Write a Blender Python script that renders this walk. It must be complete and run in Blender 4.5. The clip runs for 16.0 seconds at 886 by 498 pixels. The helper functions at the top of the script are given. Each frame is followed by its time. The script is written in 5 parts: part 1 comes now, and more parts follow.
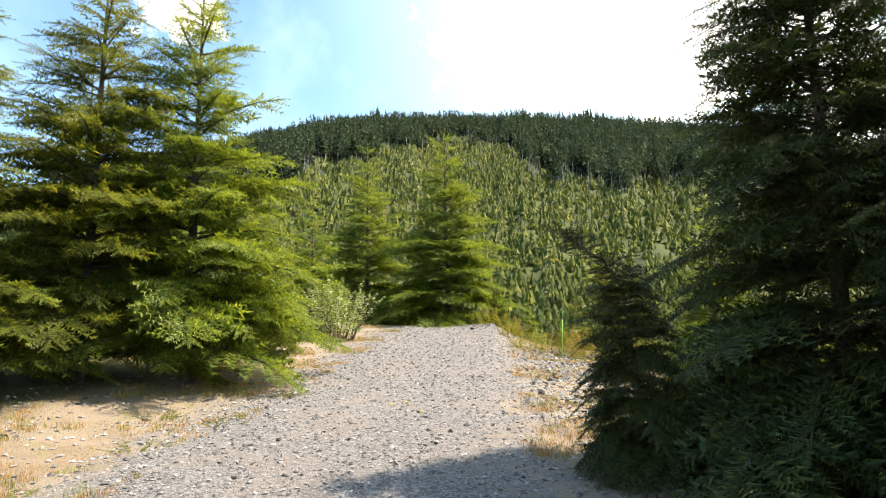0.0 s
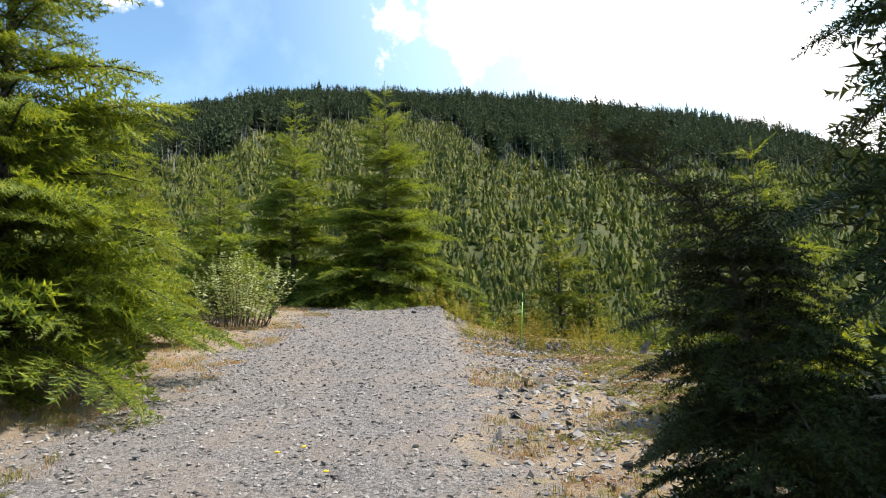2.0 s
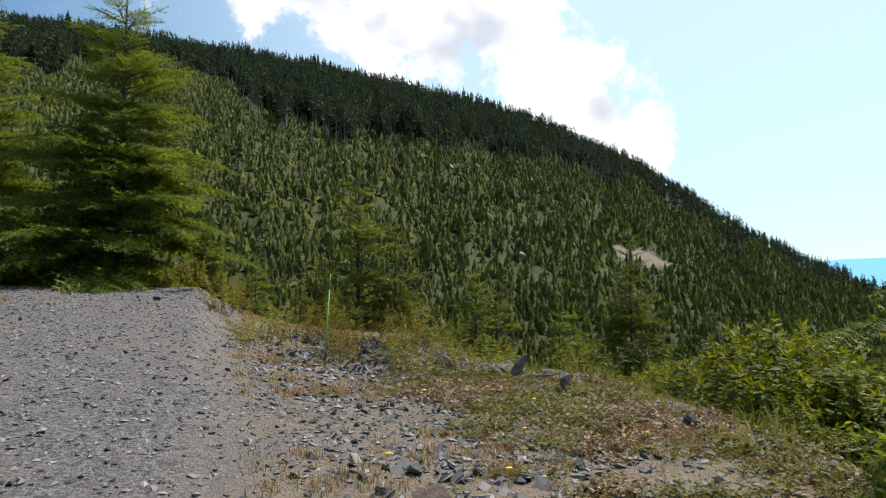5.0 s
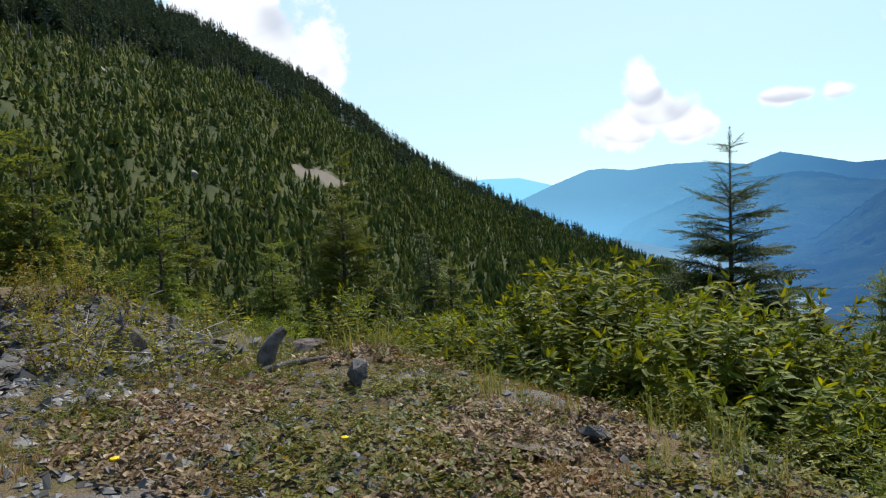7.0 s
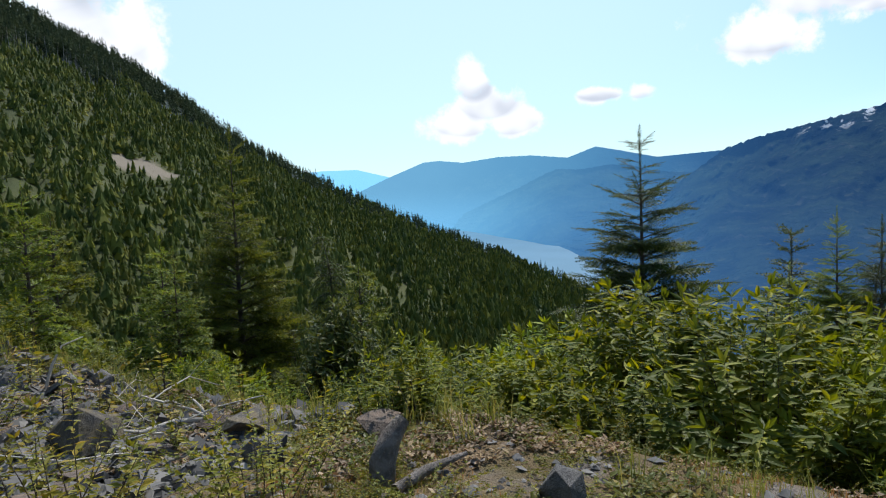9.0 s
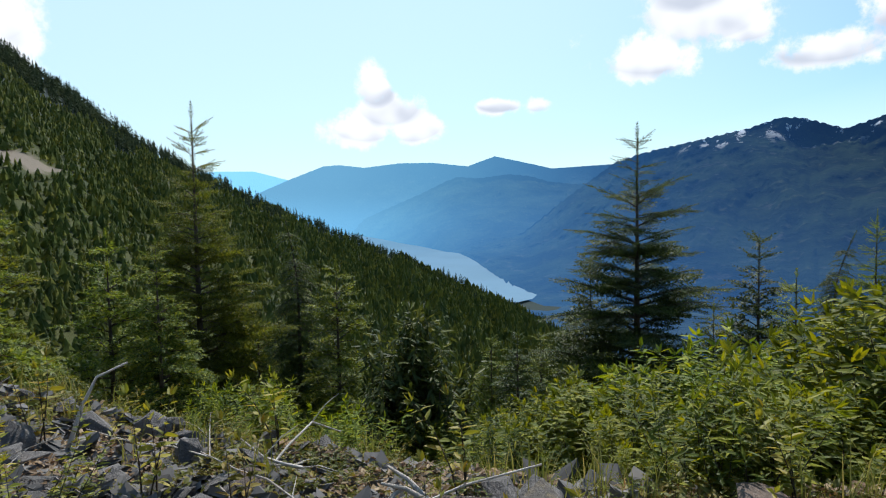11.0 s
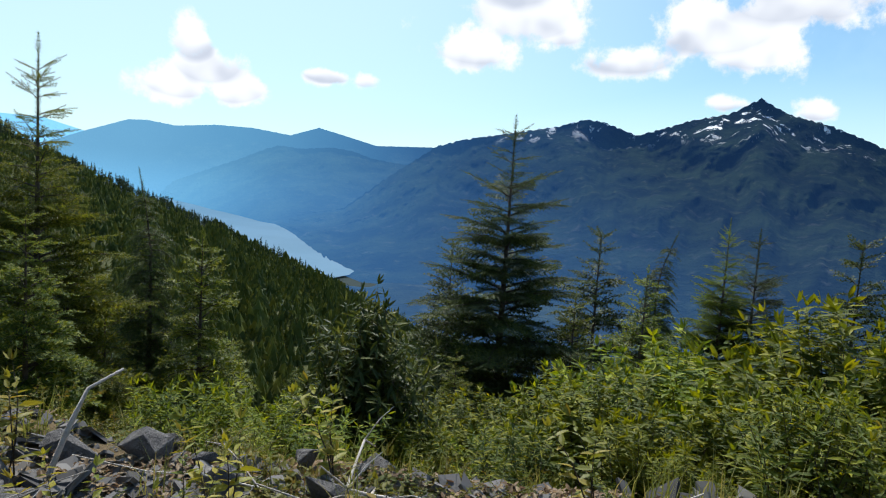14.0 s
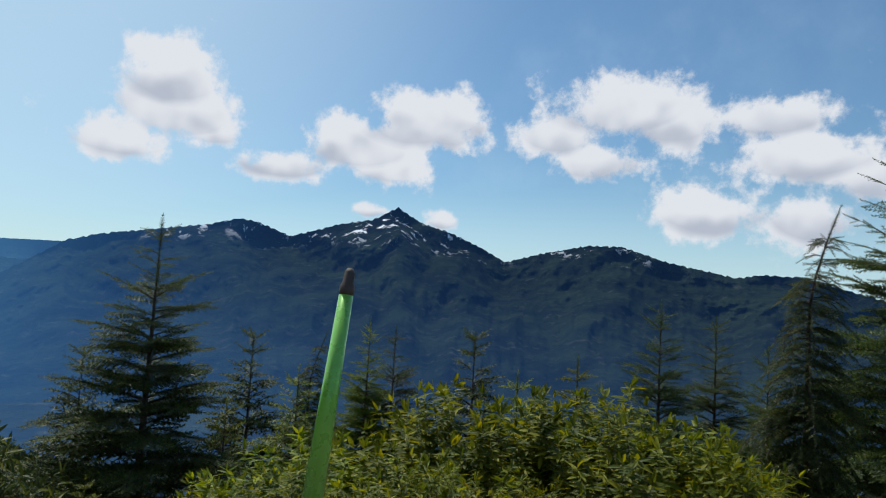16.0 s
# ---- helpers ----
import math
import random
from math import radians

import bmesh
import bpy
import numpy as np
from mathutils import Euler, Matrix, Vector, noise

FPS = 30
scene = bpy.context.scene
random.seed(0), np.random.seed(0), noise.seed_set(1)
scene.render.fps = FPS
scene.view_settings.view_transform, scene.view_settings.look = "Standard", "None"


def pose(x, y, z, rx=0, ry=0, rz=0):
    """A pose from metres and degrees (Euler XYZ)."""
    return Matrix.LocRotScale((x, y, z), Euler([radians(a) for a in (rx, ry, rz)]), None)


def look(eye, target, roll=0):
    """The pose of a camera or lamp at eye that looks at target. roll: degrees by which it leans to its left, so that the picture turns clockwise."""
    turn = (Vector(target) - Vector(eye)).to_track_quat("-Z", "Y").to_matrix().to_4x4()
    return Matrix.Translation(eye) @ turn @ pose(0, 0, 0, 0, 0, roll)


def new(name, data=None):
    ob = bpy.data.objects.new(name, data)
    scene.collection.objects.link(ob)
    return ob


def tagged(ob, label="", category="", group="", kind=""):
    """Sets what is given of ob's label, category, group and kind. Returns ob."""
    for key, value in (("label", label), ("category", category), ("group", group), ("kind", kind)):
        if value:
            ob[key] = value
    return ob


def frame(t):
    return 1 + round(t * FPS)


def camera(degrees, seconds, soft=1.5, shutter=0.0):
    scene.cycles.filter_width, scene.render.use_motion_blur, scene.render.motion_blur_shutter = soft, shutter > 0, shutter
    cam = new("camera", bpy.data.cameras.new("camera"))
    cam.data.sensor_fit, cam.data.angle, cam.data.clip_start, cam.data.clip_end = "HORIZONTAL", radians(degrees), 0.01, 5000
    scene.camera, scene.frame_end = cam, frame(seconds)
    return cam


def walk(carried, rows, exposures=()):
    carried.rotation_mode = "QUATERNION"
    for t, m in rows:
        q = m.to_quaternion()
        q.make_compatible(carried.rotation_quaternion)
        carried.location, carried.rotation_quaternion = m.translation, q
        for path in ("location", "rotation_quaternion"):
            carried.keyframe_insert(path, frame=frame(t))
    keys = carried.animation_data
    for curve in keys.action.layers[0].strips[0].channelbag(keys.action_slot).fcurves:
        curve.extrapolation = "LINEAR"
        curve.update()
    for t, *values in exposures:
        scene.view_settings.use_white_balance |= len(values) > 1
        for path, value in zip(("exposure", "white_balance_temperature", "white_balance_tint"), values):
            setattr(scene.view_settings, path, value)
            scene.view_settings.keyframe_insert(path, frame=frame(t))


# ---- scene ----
cam = camera(67.9, 16.0, soft=1.15)
PATH = [
    (0.0, pose(0.372, 0.368, 0.414, 99.31, 0.90, 4.92)),
    (0.5, pose(0.321, 1.130, 0.489, 100.35, -0.29, 7.24)),
    (1.0, pose(0.327, 1.908, 0.528, 99.25, 0.21, 4.75)),
    (1.5, pose(0.257, 2.643, 0.598, 97.64, 0.70, 2.42)),
    (2.0, pose(0.235, 3.385, 0.669, 97.38, 0.90, -0.18)),
    (2.5, pose(0.181, 4.105, 0.746, 95.37, 1.70, -3.79)),
    (3.0, pose(0.132, 4.843, 0.842, 95.61, 1.20, -4.78)),
    (3.5, pose(0.151, 5.570, 0.912, 94.25, 1.88, -10.62)),
    (4.0, pose(0.188, 6.417, 0.977, 94.06, 2.35, -15.87)),
    (4.2, pose(0.179, 6.717, 1.016, 94.74, 2.25, -16.47)),
    (6.3, pose(0.922, 10.095, 1.163, 88.62, 0.58, -35.54)),
    (6.5, pose(0.999, 10.314, 1.181, 85.82, 1.12, -39.82)),
    (7.0, pose(1.180, 10.928, 1.296, 87.08, 1.91, -47.25)),
    (7.5, pose(1.213, 11.575, 1.317, 86.16, 0.48, -49.68)),
    (8.0, pose(1.277, 12.251, 1.402, 84.39, 0.36, -50.71)),
    (8.5, pose(1.205, 12.792, 1.550, 83.61, 1.91, -53.43)),
    (8.7, pose(1.178, 12.988, 1.588, 84.67, 2.45, -56.79)),
    (10.8, pose(1.747, 15.928, 1.398, 86.01, 1.41, -70.14)),
    (11.0, pose(1.801, 16.068, 1.399, 86.12, 1.01, -69.93)),
    (11.5, pose(1.734, 16.589, 1.400, 85.52, 0.72, -69.47)),
    (12.0, pose(1.816, 17.019, 1.379, 82.67, 0.22, -74.74)),
    (12.5, pose(1.824, 17.399, 1.428, 81.42, 1.19, -75.53)),
    (13.0, pose(1.796, 17.557, 1.439, 81.54, -0.51, -76.12)),
    (13.5, pose(1.842, 17.537, 1.462, 82.94, -3.83, -82.67)),
    (14.0, pose(1.864, 17.533, 1.463, 84.40, -3.79, -85.28)),
    (14.5, pose(1.866, 17.537, 1.463, 84.89, -3.68, -84.54)),
    (15.0, pose(1.870, 17.500, 1.485, 90.48, -2.21, -99.86)),
    (15.5, pose(1.534, 17.575, 1.509, 93.97, -3.55, -112.66)),
    (16.0, pose(1.494, 17.522, 1.530, 94.86, -3.39, -114.68)),
]
EXPOSURES = [(0.0, 1.55, 7500, 12), (0.5, 1.15, 7300, 12), (1.0, 0.9, 7100, 12), (2.0, 0.98, 6950, 12), (3.0, 0.92, 6950, 12), (4.0, 0.5, 6800, 12), (6.5, 0.08, 6400, 10), (11.0, 0.06, 6300, 10), (14.6, 0.04, 6300, 10), (15.3, -0.25, 6400, 10), (16.0, -0.42, 6250, 10)]
SKY_STRENGTH, SUN_STRENGTH = 0.12, 4.6
walk(cam, PATH, EXPOSURES)

# world: clear sky with cumulus, sun high to the right of the track
SUN_BEARING, SUN_HEIGHT = 80.0, 58.0
world = bpy.data.worlds.new("sky")
scene.world = world
world.use_nodes = True


class Nodes:
    """Short hand for building a node tree."""

    def __init__(self, tree):
        self.t = tree
        tree.nodes.clear()

    def n(self, kind, ins=(), operation="", use_clamp=False, interpolation_type=""):
        nd = self.t.nodes.new(kind)
        if operation:
            nd.operation = operation
        if use_clamp:
            nd.use_clamp = True
        if interpolation_type:
            nd.interpolation_type = interpolation_type
        for k, v in dict(ins).items():
            if isinstance(v, bpy.types.NodeSocket):
                self.t.links.new(v, nd.inputs[k])
            else:
                nd.inputs[k].default_value = v
        return nd

    def math(self, op, a, b=0.0, clamp=False):
        return self.n("ShaderNodeMath", {0: a, 1: b}, operation=op, use_clamp=clamp).outputs[0]

    def mix(self, f, a, b):
        return self.n("ShaderNodeMixRGB", {0: f, 1: a, 2: b}).outputs[0]

    def ramp(self, f, lo, hi, a=0.0, b=1.0):
        return self.n("ShaderNodeMapRange", {0: f, 1: lo, 2: hi, 3: a, 4: b}, interpolation_type="SMOOTHSTEP").outputs[0]

    def noise(self, vec, scale, detail=4.0, rough=0.55):
        return self.n("ShaderNodeTexNoise", {"Vector": vec, "Scale": scale, "Detail": detail, "Roughness": rough}).outputs[0]


def sky_dir(bearing, elev):
    b, e = radians(bearing), radians(elev)
    return Vector((-math.sin(b) * math.cos(e), math.cos(b) * math.cos(e), math.sin(e)))


w = Nodes(world.node_tree)
sky = w.n("ShaderNodeTexSky")
sky.sky_type, sky.sun_disc = "NISHITA", False
sky.sun_elevation, sky.sun_rotation = radians(SUN_HEIGHT), radians(SUN_BEARING)
sky.altitude, sky.air_density, sky.dust_density, sky.ozone_density = 600.0, 1.2, 0.7, 2.0
ray = w.n("ShaderNodeTexCoord").outputs["Generated"]
# cumulus clouds: bearing, elevation, half width, half height, in degrees
CLOUDS = [(-90.8, 17.0, 4.3, 3.0), (-91.5, 14.5, 4.8, 3.4), (-87.4, 11.6, 4.6, 2.1), (-94, 13.2, 3.6, 1.7),
          (-111, 15.6, 4.4, 2.9), (-114.5, 15.6, 3.2, 2.8), (-106.5, 13.2, 4.8, 2.6), (-100, 11.0, 4.0, 1.5), (-109.5, 11.8, 4.2, 2.2),
          (-129, 17.2, 6.0, 3.0), (-133.5, 16.4, 4.5, 3.0), (-124, 15.2, 3.8, 2.4), (-127, 13.0, 4.5, 2.3),
          (-141, 16.0, 4.2, 1.9), (-143, 12.8, 5.4, 2.2), (-136.5, 8.8, 4.8, 2.5), (-144, 8.2, 3.4, 2.6), (-149, 11.2, 4.5, 2.3),
          (-107.6, 7.8, 2.0, 0.8), (-114.3, 7.3, 1.6, 1.0), (-156, 15, 7, 4),
          (-64.3, 9.8, 1.7, 1.9), (-65.4, 8.2, 2.8, 2.1), (-63.4, 6.6, 3.2, 1.7), (-67.3, 6.5, 2.8, 1.6), (-75, 8.3, 2.2, 0.7), (-78.2, 8.3, 1.5, 0.9),
          (-19, 24.5, 8.5, 5.0), (-24, 27, 8, 6.0), (-30, 17.5, 6.0, 4.5), (-35.5, 14.0, 3.6, 3.6), (-7, 28, 10, 5.0), (-14, 22.5, 5, 3.0), (28, 27, 3.0, 2.2)]
dens = low = 0.0
for b, e, hw, hh in CLOUDS:
    m = Matrix((sky_dir(b - 90, 0), sky_dir(b, e), sky_dir(b, e + 90)))
    along = w.n("ShaderNodeVectorMath", {0: ray, 1: tuple(m[0] / radians(hw))}, operation="DOT_PRODUCT").outputs["Value"]
    up = w.n("ShaderNodeVectorMath", {0: ray, 1: tuple(m[2] / radians(hh))}, operation="DOT_PRODUCT").outputs["Value"]
    fwd = w.n("ShaderNodeVectorMath", {0: ray, 1: tuple(m[1])}, operation="DOT_PRODUCT").outputs["Value"]
    v = w.n("ShaderNodeCombineXYZ", {0: along, 1: up, 2: w.math("MULTIPLY", w.math("LESS_THAN", fwd, 0.2), 9.0)}).outputs[0]
    d = w.math("SUBTRACT", 1.0, w.n("ShaderNodeVectorMath", {0: v}, operation="LENGTH").outputs["Value"])
    under = w.math("MINIMUM", w.math("MULTIPLY", d, 2.2), w.math("SUBTRACT", 0.25, up))
    low = under if low == 0.0 else w.math("MAXIMUM", low, under)
    dens = d if dens == 0.0 else w.n("ShaderNodeMath", {0: dens, 1: d, 2: 0.25}, operation="SMOOTH_MAX").outputs[0]
puff = w.noise(ray, 15.0, 8.0, 0.62)
puff_low = w.noise(w.n("ShaderNodeVectorMath", {0: ray, 1: (0, 0, 0.03)}, operation="ADD").outputs[0], 9.0, 2.5, 0.5)
puff_soft = w.noise(ray, 9.0, 2.5, 0.5)
mask = w.ramp(w.math("ADD", dens, w.math("MULTIPLY", w.math("SUBTRACT", puff, 0.5), 3.0)), -0.16, 0.36)
shade = w.ramp(w.math("ADD", low, w.math("MULTIPLY", w.math("SUBTRACT", puff_low, puff_soft), 3.4)), 0.1, 1.15)
cloud_col = w.mix(shade, (8.5, 8.65, 8.9, 1), (5.3, 5.7, 6.5, 1))
up_z = w.n("ShaderNodeSeparateXYZ", {0: ray}).outputs[2]
thin = w.math("MULTIPLY", w.ramp(w.noise(ray, 3.0, 6.0, 0.6), 0.45, 0.75), 0.18)
glow = w.ramp(w.n("ShaderNodeVectorMath", {0: ray, 1: tuple(sky_dir(-52, 32))}, operation="DOT_PRODUCT").outputs["Value"], 0.45, 0.97, 0.0, 0.62)
veil = w.math("MAXIMUM", w.math("MAXIMUM", w.ramp(up_z, 0.0, 0.22, 0.6, 0.0), thin), glow)
tint = w.n("ShaderNodeMixRGB", {0: 1.0, 1: sky.outputs[0], 2: (0.80, 1.0, 1.05, 1)})
tint.blend_type = "MULTIPLY"
base = w.mix(veil, tint.outputs[0], (6.9, 8.9, 9.8, 1))
w.n("ShaderNodeOutputWorld", {0: w.n("ShaderNodeBackground", {0: w.mix(mask, base, cloud_col), 1: SKY_STRENGTH}).outputs[0]})

sun = new("sun", bpy.data.lights.new("sun", "SUN"))
sun.data.energy, sun.data.angle, sun.data.color = SUN_STRENGTH, radians(0.53), (1.0, 0.95, 0.86)
sun.matrix_world = look((0, 0, 200), Vector((0, 0, 200)) - sky_dir(-SUN_BEARING, SUN_HEIGHT))


# ---- materials ----
def material(name):
    m = bpy.data.materials.new(name)
    m.use_nodes = True
    return m, Nodes(m.node_tree)


def place(n, scale=1.0):
    g = n.n("ShaderNodeNewGeometry").outputs["Position"]
    return g if scale == 1.0 else n.n("ShaderNodeVectorMath", {0: g, "Scale": scale}, operation="SCALE").outputs[0]


def finish(n, shader):
    n.n("ShaderNodeOutputMaterial", {0: shader})


def surface(name, a, b, c=None, scale=3.0, rough=0.9, bump=0.3, fine=40.0, spec=0.25):
    """A rough natural surface: two colours by large noise, a third by fine grain, with relief."""
    m, n = material(name)
    p = n.n("ShaderNodeTexCoord").outputs["Object"]
    col = n.mix(n.ramp(n.noise(p, scale, 5), 0.35, 0.65), (*a, 1), (*b, 1))
    grain = n.noise(p, fine, 5, 0.7)
    col = n.mix(n.ramp(grain, 0.5, 0.75, 0, 0.7), col, (*(c or a), 1))
    rnd = n.n("ShaderNodeObjectInfo").outputs["Random"]
    col = n.n("ShaderNodeHueSaturation", {"Color": col, "Value": n.ramp(rnd, 0, 1, 0.8, 1.2)}).outputs[0]
    bm = n.n("ShaderNodeBump", {"Height": n.math("ADD", grain, n.noise(p, scale * 3, 6)), "Strength": bump, "Distance": 0.02})
    finish(n, n.n("ShaderNodeBsdfPrincipled", {"Base Color": col, "Roughness": rough, "Specular IOR Level": spec, "Normal": bm.outputs[0]}).outputs[0])
    return m


def foliage(name, dark, light, tip, through_light=0.35, gloss=0.25, rough=0.5, patch=2.2):
    """Leaves and needles: colour varies by piece and by clump; part of the light passes through."""
    m, n = material(name)
    p = n.n("ShaderNodeNewGeometry")
    r = p.outputs["Random Per Island"]
    clump = n.noise(p.outputs["Position"], patch, 4)
    col = n.mix(n.ramp(clump, 0.35, 0.7), (*dark, 1), (*light, 1))
    col = n.mix(n.ramp(r, 0.55, 1.0, 0, 0.85), col, (*tip, 1))
    tree = n.n("ShaderNodeObjectInfo").outputs["Random"]
    col = n.n("ShaderNodeHueSaturation", {"Hue": n.ramp(tree, 0, 1, 0.485, 0.51), "Value": n.ramp(tree, 0, 1, 0.8, 1.15), "Color": col}).outputs[0]
    body = n.n("ShaderNodeBsdfPrincipled", {"Base Color": col, "Roughness": rough, "Specular IOR Level": gloss}).outputs[0]
    back = n.n("ShaderNodeBsdfTranslucent", {0: n.n("ShaderNodeHueSaturation", {"Color": col, "Hue": 0.475, "Saturation": 1.1, "Value": 1.7}).outputs[0]}).outputs[0]
    finish(n, n.n("ShaderNodeMixShader", {0: through_light, 1: body, 2: back}).outputs[0])
    return m


NEEDLE = foliage("conifer_needles", (0.062, 0.094, 0.018), (0.130, 0.172, 0.026), (0.235, 0.262, 0.038), 0.42)
NEEDLE_MID = foliage("deep_green_needles", (0.052, 0.080, 0.016), (0.108, 0.146, 0.022), (0.215, 0.240, 0.034), 0.46)
# shade painted into the needle colours of the trees right of the track
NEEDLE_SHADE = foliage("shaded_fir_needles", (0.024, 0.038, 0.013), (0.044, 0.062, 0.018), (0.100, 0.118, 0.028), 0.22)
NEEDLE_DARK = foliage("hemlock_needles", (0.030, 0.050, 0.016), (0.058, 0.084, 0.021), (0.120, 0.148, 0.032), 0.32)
HILL_NEEDLE = foliage("plantation_needles", (0.056, 0.084, 0.016), (0.128, 0.158, 0.025), (0.240, 0.248, 0.036), 0.36, 0.2, 0.6, 0.22)
FOREST_NEEDLE = foliage("old_forest_needles", (0.024, 0.037, 0.021), (0.044, 0.060, 0.028), (0.070, 0.082, 0.042), 0.15, 0.04, 0.85, 0.12)
LEAF = foliage("broad_leaves", (0.060, 0.094, 0.014), (0.150, 0.192, 0.018), (0.340, 0.355, 0.034), 0.38, 0.2, 0.55, 1.3)
LEAF_DEEP = foliage("deep_green_leaves", (0.035, 0.060, 0.014), (0.070, 0.100, 0.020), (0.190, 0.215, 0.050), 0.28, 0.2, 0.5, 1.3)
LEAF_PALE = foliage("willow_leaves", (0.160, 0.195, 0.065), (0.240, 0.270, 0.100), (0.400, 0.420, 0.210), 0.3, 0.4, 0.4)
LEAF_GOLD = foliage("golden_leaves", (0.150, 0.165, 0.025), (0.240, 0.220, 0.030), (0.330, 0.250, 0.040), 0.35)
LEAF_LOW = foliage("ground_plant_leaves", (0.085, 0.112, 0.020), (0.175, 0.182, 0.030), (0.330, 0.275, 0.050), 0.3)
STRAW = foliage("dry_grass_blades", (0.380, 0.235, 0.080), (0.460, 0.320, 0.130), (0.300, 0.280, 0.080), 0.25)
GREEN_GRASS = foliage("green_grass_blades", (0.130, 0.150, 0.030), (0.200, 0.210, 0.050), (0.340, 0.290, 0.090), 0.3)
LITTER = foliage("dead_leaf_litter", (0.120, 0.076, 0.040), (0.240, 0.155, 0.080), (0.380, 0.275, 0.150), 0.15)
FLOWER = surface("yellow_petals", (0.75, 0.50, 0.02), (0.8, 0.58, 0.03), bump=0.0)
BARK = surface("conifer_bark", (0.060, 0.045, 0.035), (0.110, 0.085, 0.065), (0.160, 0.140, 0.120), 8, 0.95, 0.6, 60)
STUMPWOOD = surface("weathered_stump_wood", (0.10, 0.085, 0.075), (0.19, 0.165, 0.15), (0.28, 0.25, 0.23), 14, 0.9, 0.9, 60)
SNAG = surface("grey_dead_wood", (0.30, 0.28, 0.26), (0.42, 0.40, 0.37), (0.20, 0.18, 0.16), 8, 0.9, 0.5, 60)
DEADWOOD = surface("bleached_wood", (0.42, 0.37, 0.32), (0.55, 0.50, 0.45), (0.24, 0.20, 0.17), 9, 0.85, 0.5, 70)
SLATE = surface("grey_slate", (0.075, 0.069, 0.068), (0.135, 0.124, 0.118), (0.235, 0.215, 0.20), 5, 0.72, 0.7, 35, 0.4)
SLATE_RUST = surface("rusty_slate", (0.095, 0.073, 0.062), (0.155, 0.112, 0.086), (0.22, 0.18, 0.155), 4, 0.8, 0.7, 30, 0.35)
MOSSROCK = surface("lichened_rock", (0.095, 0.085, 0.078), (0.17, 0.135, 0.085), (0.27, 0.245, 0.215), 6, 0.9, 0.8, 28)


def gravel_stone_material(name, k):
    m, n = material(name)
    r = n.n("ShaderNodeNewGeometry").outputs["Random Per Island"]
    col = n.mix(n.ramp(r, 0.0, 0.6), (0.085 * k, 0.080 * k, 0.078 * k, 1), (0.24 * k, 0.226 * k, 0.216 * k, 1))
    col = n.mix(n.ramp(r, 0.7, 1.0), col, (0.38 * k, 0.355 * k, 0.335 * k, 1))
    finish(n, n.n("ShaderNodeBsdfPrincipled", {"Base Color": col, "Roughness": 0.8}).outputs[0])
    return m


PEBBLE, CHIP = gravel_stone_material("gravel_stones", 0.9), gravel_stone_material("slate_chips", 0.58)


